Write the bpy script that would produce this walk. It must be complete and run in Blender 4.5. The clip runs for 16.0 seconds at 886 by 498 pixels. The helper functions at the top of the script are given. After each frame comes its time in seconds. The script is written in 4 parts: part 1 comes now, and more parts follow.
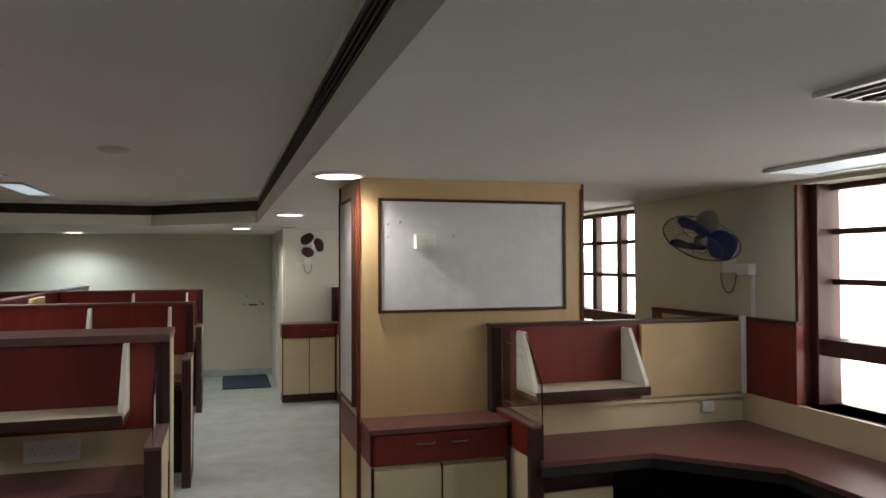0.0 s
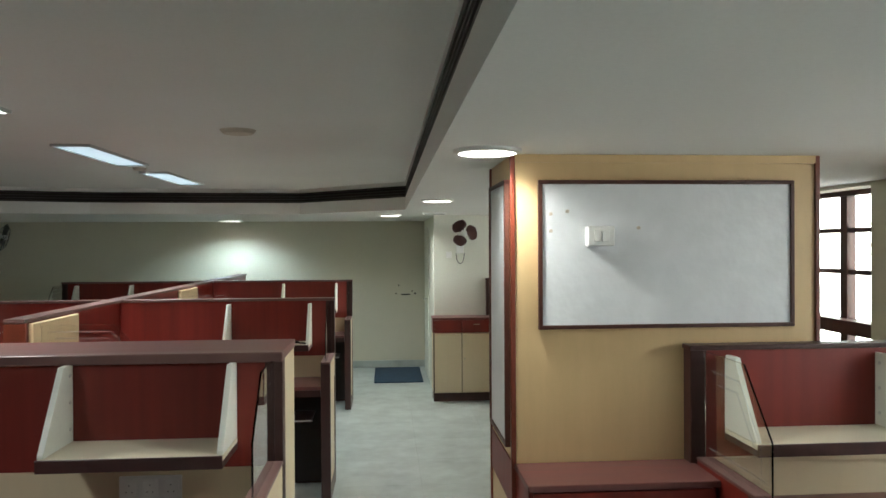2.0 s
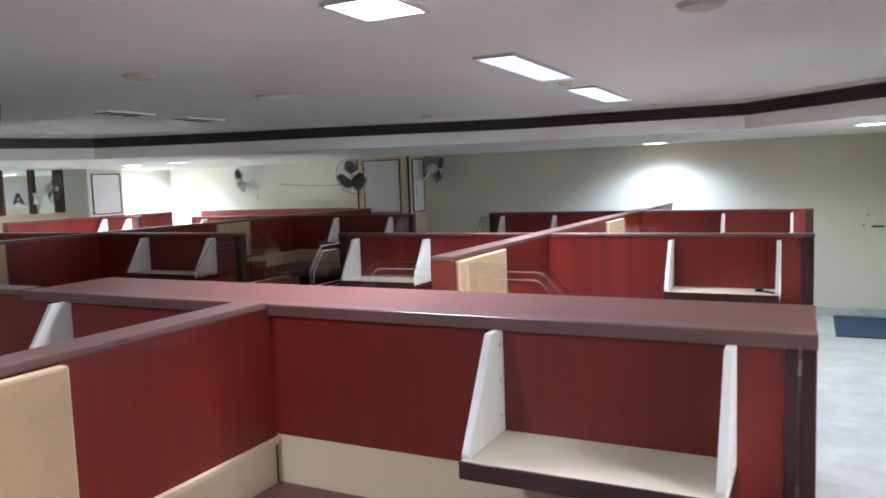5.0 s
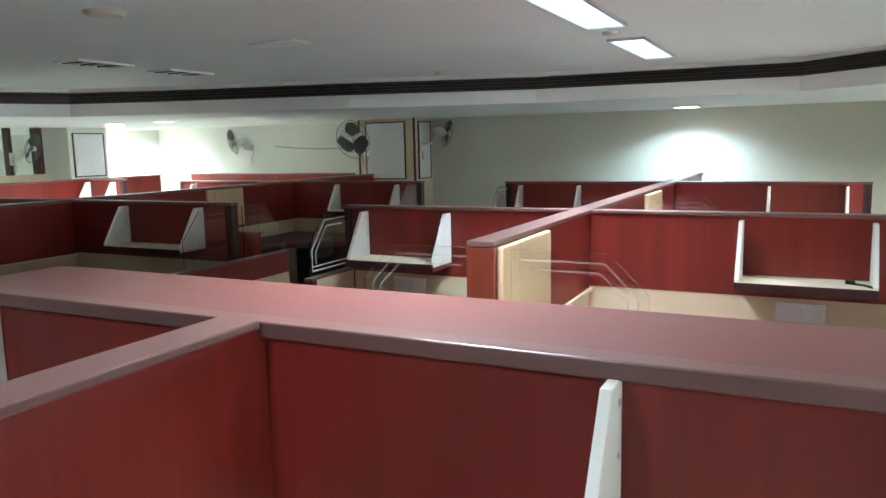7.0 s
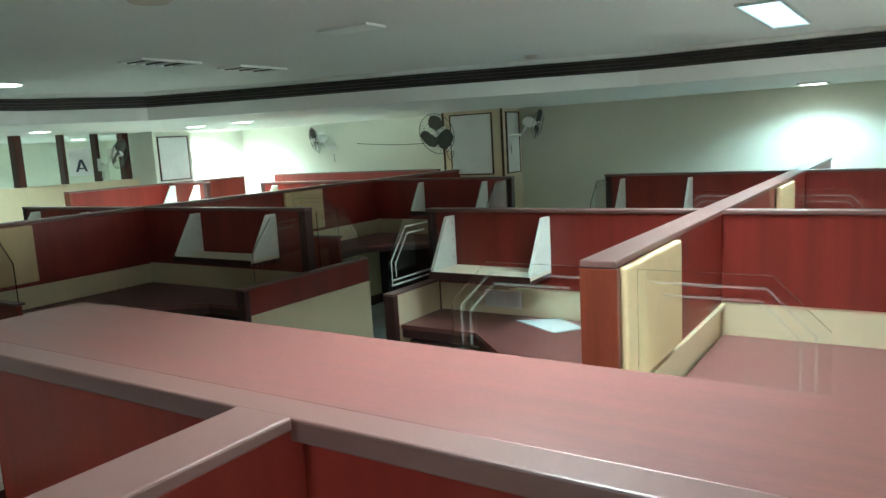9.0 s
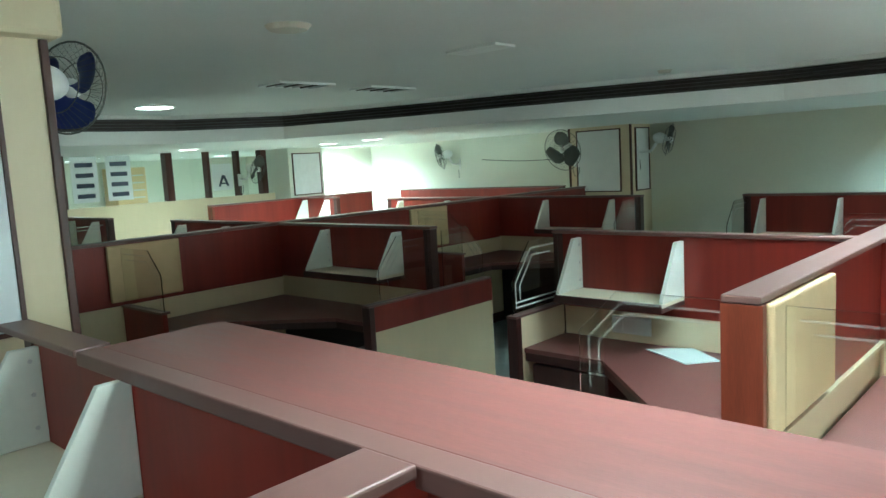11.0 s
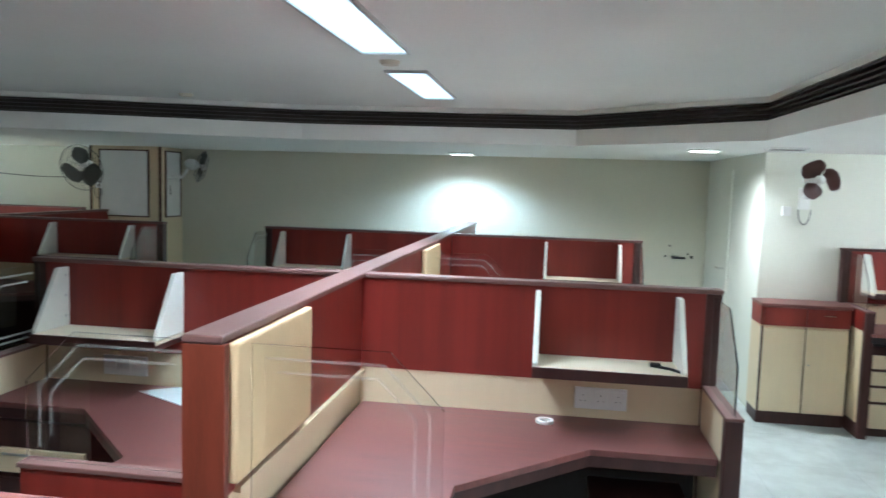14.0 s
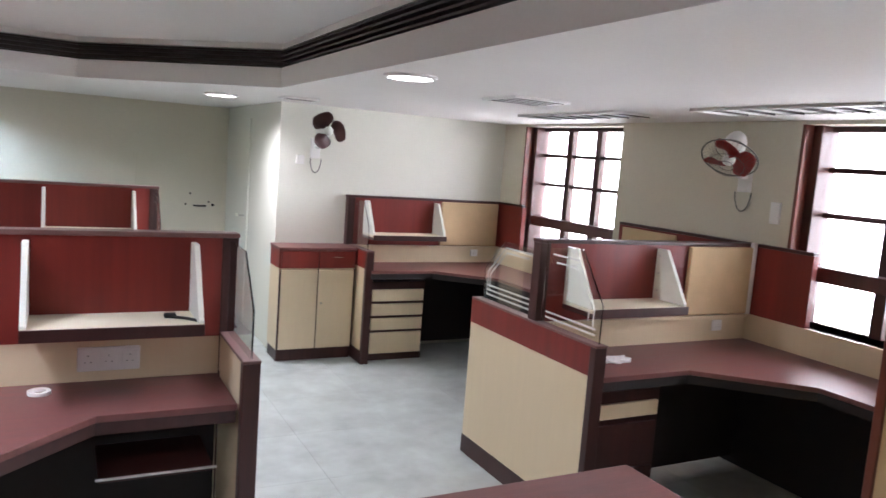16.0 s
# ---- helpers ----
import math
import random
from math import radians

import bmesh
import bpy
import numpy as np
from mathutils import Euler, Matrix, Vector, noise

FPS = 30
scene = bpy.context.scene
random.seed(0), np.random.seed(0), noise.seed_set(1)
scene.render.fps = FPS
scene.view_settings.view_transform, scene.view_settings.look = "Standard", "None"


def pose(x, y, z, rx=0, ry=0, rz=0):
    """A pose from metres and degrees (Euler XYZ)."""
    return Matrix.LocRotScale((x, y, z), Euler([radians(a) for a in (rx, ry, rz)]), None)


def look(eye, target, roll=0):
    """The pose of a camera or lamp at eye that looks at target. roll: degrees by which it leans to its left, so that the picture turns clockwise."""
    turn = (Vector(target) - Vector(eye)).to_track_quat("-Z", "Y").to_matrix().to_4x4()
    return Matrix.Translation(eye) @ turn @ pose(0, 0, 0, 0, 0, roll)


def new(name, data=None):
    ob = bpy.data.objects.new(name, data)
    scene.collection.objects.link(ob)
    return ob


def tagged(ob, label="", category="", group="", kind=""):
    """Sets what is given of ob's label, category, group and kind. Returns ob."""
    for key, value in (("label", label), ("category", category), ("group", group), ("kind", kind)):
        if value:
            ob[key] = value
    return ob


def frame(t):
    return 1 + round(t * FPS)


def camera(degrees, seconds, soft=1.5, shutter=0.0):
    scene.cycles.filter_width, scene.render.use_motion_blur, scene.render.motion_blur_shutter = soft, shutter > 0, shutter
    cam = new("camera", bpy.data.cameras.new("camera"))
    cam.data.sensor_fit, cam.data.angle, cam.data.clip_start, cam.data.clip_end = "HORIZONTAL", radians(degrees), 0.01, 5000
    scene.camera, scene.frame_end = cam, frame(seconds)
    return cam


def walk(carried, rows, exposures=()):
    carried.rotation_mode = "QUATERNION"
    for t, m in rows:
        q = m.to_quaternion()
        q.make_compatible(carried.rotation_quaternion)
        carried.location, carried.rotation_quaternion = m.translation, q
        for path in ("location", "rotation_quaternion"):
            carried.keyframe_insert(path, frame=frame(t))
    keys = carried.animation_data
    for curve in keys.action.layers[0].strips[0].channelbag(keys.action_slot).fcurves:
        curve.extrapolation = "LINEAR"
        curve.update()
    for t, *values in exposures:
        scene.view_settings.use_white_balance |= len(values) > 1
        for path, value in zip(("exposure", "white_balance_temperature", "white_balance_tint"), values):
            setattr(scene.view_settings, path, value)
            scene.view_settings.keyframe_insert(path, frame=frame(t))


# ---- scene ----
cam = camera(62.2, 16.0, shutter=0.2)
PATH = [
    (0, (0.474, 0.739, 1.577), (1.046, 2.655, 1.611), -0.2),
    (0.5, (0.485, 0.96, 1.589), (1.02, 2.887, 1.567), 0.6),
    (1, (0.529, 1.146, 1.627), (0.826, 3.124, 1.622), -1.2),
    (1.5, (0.6, 1.322, 1.654), (0.771, 3.314, 1.594), -2.0),
    (2, (0.615, 1.482, 1.642), (0.769, 3.476, 1.631), -0.3),
    (2.5, (0.569, 1.665, 1.655), (0.783, 3.654, 1.674), 0.3),
    (3, (0.532, 1.828, 1.63), (0.49, 3.825, 1.53), -0.9),
    (3.5, (0.497, 1.994, 1.63), (0.154, 3.963, 1.552), -2.0),
    (4, (0.436, 2.151, 1.601), (-0.214, 4.034, 1.429), -2.6),
    (4.5, (0.331, 2.287, 1.607), (-0.443, 4.129, 1.509), -0.9),
    (5, (0.242, 2.377, 1.616), (-0.655, 4.155, 1.432), -2.0),
    (5.2, (0.208, 2.411, 1.611), (-0.747, 4.152, 1.374), -2.7),
    (7.3, (-0.24, 2.961, 1.629), (-1.118, 4.735, 1.345), -1.2),
    (7.5, (-0.269, 3.007, 1.63), (-1.216, 4.749, 1.37), -2.5),
    (8, (-0.324, 3.147, 1.637), (-1.415, 4.809, 1.424), -1.2),
    (8.5, (-0.377, 3.262, 1.624), (-1.503, 4.889, 1.336), -2.4),
    (9, (-0.479, 3.359, 1.637), (-1.565, 5.013, 1.345), -3.2),
    (9.5, (-0.531, 3.361, 1.643), (-1.72, 4.935, 1.312), -3.4),
    (9.7, (-0.535, 3.359, 1.65), (-1.801, 4.874, 1.328), -3.8),
    (11.8, (-0.485, 3.409, 1.698), (-1.828, 4.878, 1.506), -2.7),
    (12, (-0.476, 3.407, 1.707), (-1.747, 4.94, 1.523), -3.0),
    (12.5, (-0.477, 3.479, 1.681), (-1.56, 5.152, 1.509), -1.0),
    (13, (-0.466, 3.539, 1.674), (-1.337, 5.334, 1.522), 0.5),
    (13.5, (-0.44, 3.606, 1.648), (-1.107, 5.486, 1.497), 1.3),
    (14, (-0.409, 3.646, 1.659), (-0.703, 5.617, 1.483), 1.7),
    (14.5, (-0.385, 3.689, 1.658), (-0.26, 5.672, 1.426), 2.2),
    (15, (-0.386, 3.753, 1.634), (0.105, 5.678, 1.408), 3.0),
    (15.5, (-0.372, 3.763, 1.633), (0.339, 5.619, 1.407), 3.3),
    (16, (-0.348, 3.779, 1.619), (0.574, 5.537, 1.377), 4.3),
]
EXPOSURE = [(0, -0.66, 6800, 14), (0.5, -0.2, 6650, 13), (1.5, -0.08, 6300, 6), (2.5, -0.12, 6300, 5), (3.5, 0.08, 5900, 12), (4, 0.46, 5950, 25), (5, 0.86, 5700, 21), (7.5, 0.95, 5650, 4), (8.5, 0.87, 5600, -6), (9.5, 0.88, 5450, -16), (12.5, 0.89, 5350, -15), (13.5, 0.83, 5400, -4), (14.5, 0.7, 5500, 16), (15, 0.27, 5800, 22), (16, 0.6, 5850, 23)]
walk(cam, [(t, look(eye, target, roll)) for t, eye, target, roll in PATH], EXPOSURE)

# ---- light ----
world = bpy.data.worlds.new("world")
scene.world = world
world.use_nodes = True
wn = world.node_tree
sky = wn.nodes.new("ShaderNodeTexSky")
sky.sky_type, sky.sun_disc = "NISHITA", False
sky.sun_elevation, sky.sun_rotation = radians(50), radians(100)
wn.links.new(sky.outputs[0], wn.nodes["Background"].inputs[0])
wn.nodes["Background"].inputs[1].default_value = 0.12


def lamp(name, kind, m, power, color=(1, 1, 1), **kw):
    data = bpy.data.lights.new(name, kind)
    data.energy, data.color = power, color
    if kind == "AREA":
        data.shape = kw.get("shape", "RECTANGLE")
        data.size, data.size_y = kw.get("size", 0.3), kw.get("size_y", kw.get("size", 0.3))
        data.spread = radians(kw.get("spread", 180))
    if kind == "SPOT":
        data.spot_size, data.spot_blend, data.shadow_soft_size = radians(kw.get("cone", 110)), kw.get("blend", 0.6), kw.get("soft", 0.05)
    if kind == "SUN":
        data.angle = radians(kw.get("angle", 0.5))
    ob = new(name, data)
    ob.matrix_world = m
    return ob


SOFFIT, SLOT, UPPER = 1.965, 2.08, 2.22
XE, YN, XW, YS = 3.15, 11.42, -9.4, -1.6

lamp("sun", "SUN", look((20, -4, 22), (0, 6, 0)), 2.5, (1, 0.95, 0.87), angle=0.5)
for name, y0, y1 in (("window_light_near", 2.1, 3.68), ("window_light_middle", 5.15, 6.43), ("window_light_far", 7.86, 9.08)):
    lamp(name, "AREA", look((XE + 0.3, (y0 + y1) / 2, 1.45), (0, (y0 + y1) / 2, 1.2)), 30, (1, 0.97, 0.92), size=y1 - y0, size_y=1.0)
lamp("square_lamp_light", "AREA", pose(-1.09, 4.57, UPPER - 0.03), 13, (1, 0.98, 0.95), size=0.26, spread=130)
lamp("tube_light_near", "AREA", pose(-1.15, 6.27, UPPER - 0.02), 15, (0.92, 0.98, 1), size=0.2, size_y=1.0, spread=118)
lamp("tube_light_far", "AREA", pose(-1.17, 7.86, UPPER - 0.02), 18, (0.92, 0.98, 1), size=0.22, size_y=1.1, spread=118)
# fill lamp added out of view to brighten the front row
lamp("front_fill_light", "AREA", pose(-1.12, 2.2, UPPER - 0.02), 20, (0.95, 0.98, 1), size=0.2, size_y=1.0, spread=150)
DOWNLIGHTS = [(0.96, 3.97), (0.98, 6.73), (0.66, 9.3), (-6.76, 9.06), (-7.6, 9.1), (-8.2, 7.6), (-6.1, 6.2), (-9.05, 10.6), (-11.2, 7.5), (-11.2, 9.8)]
POWER = [33, 30, 60, 105, 105, 40, 1, 160, 130, 130]
for i, (x, y) in enumerate(DOWNLIGHTS):
    lamp("downlight_light", "SPOT", pose(x, y, SOFFIT - 0.035 if i != 6 else UPPER - 0.035), POWER[i], (1, 0.98, 0.92) if i < 3 else (0.93, 1, 0.95), cone=160, blend=0.8)
lamp("square_downlight_light", "SPOT", pose(-1.32, 10.86, SOFFIT - 0.03), 66, (0.72, 0.91, 1), cone=150, blend=0.6)
lamp("window_strip_light", "AREA", pose(2.82, 2.9, SOFFIT - 0.02), 4, (0.8, 0.9, 1), size=0.25, size_y=0.9)


# ---- materials ----
def material(name, base, rough=0.5, metal=0.0, vary=0.15, scale=6.0, stretch=(1, 1, 1), fine=60.0, bump=0.05, coat=0.0, second=None):
    """Two scales of noise on the base colour, with fine relief."""
    m = bpy.data.materials.new(name)
    m.use_nodes = True
    nt = m.node_tree
    b = nt.nodes["Principled BSDF"]
    co = nt.nodes.new("ShaderNodeTexCoord")
    mp = nt.nodes.new("ShaderNodeMapping")
    mp.inputs["Scale"].default_value = stretch
    nt.links.new(co.outputs["Object"], mp.inputs["Vector"])
    n1, n2 = nt.nodes.new("ShaderNodeTexNoise"), nt.nodes.new("ShaderNodeTexNoise")
    n1.inputs["Scale"].default_value, n2.inputs["Scale"].default_value = scale, fine
    n1.inputs["Detail"].default_value = 5
    for n in (n1, n2):
        nt.links.new(mp.outputs[0], n.inputs["Vector"])
    ramp = nt.nodes.new("ShaderNodeValToRGB")
    ramp.color_ramp.elements[0].position, ramp.color_ramp.elements[1].position = 0.3, 0.7
    dark = second or tuple(c * (1 - vary) for c in base)
    light = tuple(min(1, c * (1 + vary * 0.6)) for c in base)
    ramp.color_ramp.elements[0].color, ramp.color_ramp.elements[1].color = (*dark, 1), (*light, 1)
    mix = nt.nodes.new("ShaderNodeMath")
    mix.operation = "MULTIPLY_ADD"
    mix.inputs[1].default_value = 0.3
    nt.links.new(n2.outputs[0], mix.inputs[0])
    sub = nt.nodes.new("ShaderNodeMath")
    sub.operation = "MULTIPLY"
    sub.inputs[1].default_value = 0.7
    nt.links.new(n1.outputs[0], sub.inputs[0])
    nt.links.new(sub.outputs[0], mix.inputs[2])
    nt.links.new(mix.outputs[0], ramp.inputs[0])
    nt.links.new(ramp.outputs[0], b.inputs["Base Color"])
    r = nt.nodes.new("ShaderNodeMapRange")
    r.inputs["To Min"].default_value, r.inputs["To Max"].default_value = max(0.02, rough - 0.08), min(1, rough + 0.08)
    nt.links.new(n1.outputs[0], r.inputs["Value"])
    nt.links.new(r.outputs[0], b.inputs["Roughness"])
    b.inputs["Metallic"].default_value = metal
    b.inputs["Coat Weight"].default_value = coat
    if bump:
        bp = nt.nodes.new("ShaderNodeBump")
        bp.inputs["Strength"].default_value, bp.inputs["Distance"].default_value = bump, 0.004
        nt.links.new(n2.outputs[0], bp.inputs["Height"])
        nt.links.new(bp.outputs[0], b.inputs["Normal"])
    return m


def glass_material(name, color, rough=0.0):
    m = bpy.data.materials.new(name)
    m.use_nodes = True
    b = m.node_tree.nodes["Principled BSDF"]
    b.inputs["Base Color"].default_value = (*color, 1)
    b.inputs["Roughness"].default_value = rough
    b.inputs["Transmission Weight"].default_value = 1
    b.inputs["IOR"].default_value = 1.45
    return m


def glow(name, color, strength):
    m = bpy.data.materials.new(name)
    m.use_nodes = True
    b = m.node_tree.nodes["Principled BSDF"]
    b.inputs["Base Color"].default_value = (0.8, 0.8, 0.8, 1)
    b.inputs["Emission Color"].default_value = (*color, 1)
    b.inputs["Emission Strength"].default_value = strength
    return m


RED = material("red_laminate", (0.19, 0.019, 0.012), 0.42, vary=0.3, scale=0.9, stretch=(7, 7, 0.35), fine=5, bump=0.03)
RED_TOP = material("red_brown_worktop", (0.155, 0.059, 0.052), 0.4, vary=0.3, scale=3, stretch=(1.2, 12, 1), fine=30, bump=0.03)
CAP = material("brown_capping", (0.15, 0.078, 0.069), 0.38, vary=0.06, scale=2, fine=40, bump=0)
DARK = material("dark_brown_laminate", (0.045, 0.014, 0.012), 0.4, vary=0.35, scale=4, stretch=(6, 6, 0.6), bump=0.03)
TAN = material("tan_laminate", (0.64, 0.46, 0.24), 0.42, vary=0.05, scale=5, stretch=(6, 6, 0.7), fine=120, bump=0.05)
CREAM = material("cream_laminate", (0.68, 0.57, 0.38), 0.42, vary=0.03, scale=5, stretch=(6, 6, 0.7), fine=120, bump=0.06)
PIN = material("beige_fabric_board", (0.6, 0.44, 0.25), 0.85, vary=0.12, scale=7, fine=260, bump=0.25)
DISC = material("beige_plastic", (0.55, 0.49, 0.4), 0.5, vary=0.08)
IVORY = material("ivory_shelf_laminate", (0.72, 0.66, 0.5), 0.4, vary=0.06, scale=8, bump=0.03)
BRACKET = material("off_white_bracket", (0.75, 0.76, 0.68), 0.4, vary=0.06, scale=8, bump=0.02)
WALL = material("cream_wall_paint", (0.66, 0.63, 0.51), 0.7, vary=0.06, scale=1.3, fine=70, bump=0.08)
WHITE_WALL = material("pale_wall_paint", (0.74, 0.75, 0.66), 0.6, vary=0.05, scale=1.3, fine=70, bump=0.08)
CEIL = material("ceiling_paint", (0.76, 0.755, 0.72), 0.8, vary=0.06, scale=0.9, fine=80, bump=0.06)
SLOT_M = material("dark_grille_metal", (0.06, 0.05, 0.045), 0.5, 0.2, vary=0.2)
MARBLE = material("pale_green_marble", (0.49, 0.535, 0.51), 0.38, vary=0.3, scale=2.4, fine=9, bump=0.01)
GROUT = material("floor_joint", (0.46, 0.5, 0.48), 0.35)
BOARD = material("whiteboard_surface", (0.74, 0.76, 0.78), 0.33, vary=0.08, scale=5, fine=17, bump=0.8)
WOOD = material("dark_window_wood", (0.07, 0.022, 0.015), 0.4, vary=0.35, scale=4, stretch=(8, 8, 0.6), bump=0.05)
REDWOOD = material("reddish_trim_wood", (0.16, 0.035, 0.018), 0.35, vary=0.3, scale=4, stretch=(8, 8, 0.6), bump=0.03)
CHROME = material("chrome", (0.75, 0.75, 0.75), 0.18, 1.0, vary=0.03, bump=0)
ACRYLIC = material("pale_acrylic", (0.72, 0.85, 0.88), 0.15, vary=0.03, bump=0, coat=0.5)
ALU = material("brushed_aluminium", (0.62, 0.62, 0.6), 0.4, 1.0, vary=0.1, stretch=(1, 30, 1), bump=0.02)
PLASTIC = material("white_plastic", (0.8, 0.8, 0.77), 0.4, vary=0.05, bump=0.01)
ETCH = material("frosted_etching", (0.78, 0.8, 0.76), 0.7, vary=0.04, bump=0)
ETCH_BOLD = material("dense_frosted_etching", (0.8, 0.81, 0.76), 0.6, vary=0.04, bump=0)
ETCH_BOLD.node_tree.nodes["Principled BSDF"].inputs["Alpha"].default_value = 0.7
# black plastic; the kneehole panels also carry the desk's shade in this colour
BLACK = material("black_plastic_and_desk_shade", (0.01, 0.007, 0.006), 0.7, vary=0.2, bump=0.02)
MAT_M = material("blue_doormat_fibre", (0.03, 0.06, 0.1), 0.95, vary=0.35, scale=14, fine=300, bump=0.5)
BLUE = material("blue_fan_plastic", (0.03, 0.05, 0.22), 0.3, vary=0.1, bump=0)
BROWN = material("brown_fan_plastic", (0.09, 0.035, 0.03), 0.3, vary=0.1, bump=0)
CRIMSON = material("red_fan_plastic", (0.3, 0.03, 0.025), 0.3, vary=0.1, bump=0)
GREY = material("grey_fan_plastic", (0.12, 0.12, 0.11), 0.4, vary=0.1, bump=0)
PAPER = material("white_paper", (0.8, 0.82, 0.82), 0.6, vary=0.03, bump=0.02)
PRINT = material("dark_print", (0.05, 0.06, 0.1), 0.6, bump=0)
# the marble's clouds run on from slab to slab, and each slab has its own tone
nt = MARBLE.node_tree
place = nt.nodes.new("ShaderNodeNewGeometry")
veins = next(n for n in nt.nodes if n.type == "MAPPING")
nt.links.new(place.outputs["Position"], veins.inputs["Vector"])
info, tone = nt.nodes.new("ShaderNodeObjectInfo"), nt.nodes.new("ShaderNodeMix")
tone.data_type, tone.blend_type = "RGBA", "MULTIPLY"
tone.inputs[0].default_value = 1
b = nt.nodes["Principled BSDF"]
span = nt.nodes.new("ShaderNodeMapRange")
span.inputs["To Min"].default_value = 0.93
nt.links.new(info.outputs["Random"], span.inputs["Value"])
nt.links.new(b.inputs["Base Color"].links[0].from_socket, tone.inputs[6])
nt.links.new(span.outputs[0], tone.inputs[7])
nt.links.new(tone.outputs[2], b.inputs["Base Color"])
ETCH.node_tree.nodes["Principled BSDF"].inputs["Alpha"].default_value = 0.16
GLASS = glass_material("clear_glass", (0.96, 0.99, 0.97))
LIT_WARM = glow("lit_warm_diffuser", (1, 0.97, 0.9), 9)
LIT_COOL = glow("lit_cool_diffuser", (0.66, 0.87, 1), 0.85)
DAY = glow("bright_daylight", (1, 0.985, 0.95), 2.2)


# ---- building helpers ----
def add_box(bm, x0, x1, y0, y1, z0, z1, bevel=0.0):
    x0, x1, y0, y1, z0, z1 = min(x0, x1), max(x0, x1), min(y0, y1), max(y0, y1), min(z0, z1), max(z0, z1)
    vs = bmesh.ops.create_cube(bm, size=1, matrix=Matrix.LocRotScale(((x0 + x1) / 2, (y0 + y1) / 2, (z0 + z1) / 2), None, (x1 - x0, y1 - y0, z1 - z0)))["verts"]
    if bevel:
        bmesh.ops.bevel(bm, geom=list({e for v in vs for e in v.link_edges}), offset=bevel, segments=2, affect="EDGES", profile=0.5)
    return bm


def box(x0, x1, y0, y1, z0, z1, bevel=0.0):
    return add_box(bmesh.new(), x0, x1, y0, y1, z0, z1, bevel)


def prism(points, axis, a, b, bevel=0.0):
    """An outline of (p, q) pairs drawn out along an axis from a to b."""
    bm = bmesh.new()
    place = {"x": lambda p, q, r: (r, p, q), "y": lambda p, q, r: (p, r, q), "z": lambda p, q, r: (p, q, r)}[axis]
    lo = [bm.verts.new(place(p, q, a)) for p, q in points]
    hi = [bm.verts.new(place(p, q, b)) for p, q in points]
    n = len(points)
    bm.faces.new(lo), bm.faces.new(hi[::-1])
    for i in range(n):
        bm.faces.new((lo[i], hi[i], hi[(i + 1) % n], lo[(i + 1) % n]))
    bmesh.ops.recalc_face_normals(bm, faces=bm.faces)
    if bevel:
        bmesh.ops.bevel(bm, geom=list(bm.edges), offset=bevel, segments=2, affect="EDGES", profile=0.5)
    return bm


def add_rod(bm, p, q, r, seg=8):
    p, q = Vector(p), Vector(q)
    m = Matrix.Translation((p + q) / 2) @ (q - p).to_track_quat("Z", "Y").to_matrix().to_4x4()
    bmesh.ops.create_cone(bm, cap_ends=True, segments=seg, radius1=r, radius2=r, depth=(q - p).length, matrix=m)
    return bm


def rods(points, r, seg=8, closed=False):
    bm = bmesh.new()
    pts = list(points) + ([points[0]] if closed else [])
    for p, q in zip(pts, pts[1:]):
        add_rod(bm, p, q, r, seg)
    return bm


def part(name, bm, mat, parent=None, label="", smooth=False):
    me = bpy.data.meshes.new(name)
    bm.to_mesh(me)
    bm.free()
    me.materials.append(mat)
    if smooth:
        for p in me.polygons:
            p.use_smooth = True
    ob = new(name, me)
    if parent:
        ob.parent = parent
    return tagged(ob, label)


def thing(name, label, category, group="", m=None, kind=""):
    ob = new(name)
    ob.empty_display_size = 0.1
    if m is not None:
        ob.matrix_world = m
    return tagged(ob, label, category, group, kind)


def structure(name, bm, mat, label, category):
    return tagged(part(name, bm, mat), label, category, kind="structure")


# ---- floor ----
floor = structure("floor", box(-13, 3.3, YS - 0.2, YN + 0.2, -0.1, -0.006), GROUT, "pale green polished marble slab floor", "floor")
slab = {}
for ix in range(8):
    for iy in range(21):
        x, y = -1.55 + ix * 0.6, -1.3 + iy * 0.6
        w, d = min(0.6, XE - x), min(0.6, 11.4 - y)
        if w < 0.05 or d < 0.05:
            continue
        key = (round(w, 2), round(d, 2))
        if key not in slab:
            bm = bmesh.new()
            add_box(bm, 0.0006, w - 0.0006, 0.0006, d - 0.0006, -0.012, 0)
            me = bpy.data.meshes.new("slab")
            bm.to_mesh(me)
            me.materials.append(MARBLE)
            slab[key] = me
        ob = new("slab", slab[key])
        ob.location, ob.parent = (x, y, 0), floor
bm = bmesh.new()
for ix in range(19):
    for iy in range(21):
        x, y = -12.95 + ix * 0.6, -1.3 + iy * 0.6
        if x > -1.6:
            continue
        v = [bm.verts.new(p) for p in ((x + 0.0012, y + 0.0012, 0), (x + 0.5988, y + 0.0012, 0), (x + 0.5988, y + 0.5988, 0), (x + 0.0012, y + 0.5988, 0))]
        bm.faces.new(v)
tagged(part("far_slabs", bm, MARBLE, floor), kind="stuff")

# ---- walls ----
structure("wall_south", box(-13, 3.3, YS - 0.2, YS, 0, 2.5), WALL, "plain cream painted wall", "wall")
structure("wall_north", box(-4.6, 3.3, YN, YN + 0.2, 0, 2.5), WALL, "cream painted end wall with a flush door", "wall")
structure("wall_north_west", box(-9.6, -4.6, YN, YN + 0.2, 0, 2.5), WHITE_WALL, "pale painted wall behind the far cubicles", "wall")
structure("wall_fan", box(1.13, XE, 9.42, YN, 0, SOFFIT), WHITE_WALL, "pale cream painted wall projecting into the room", "wall")
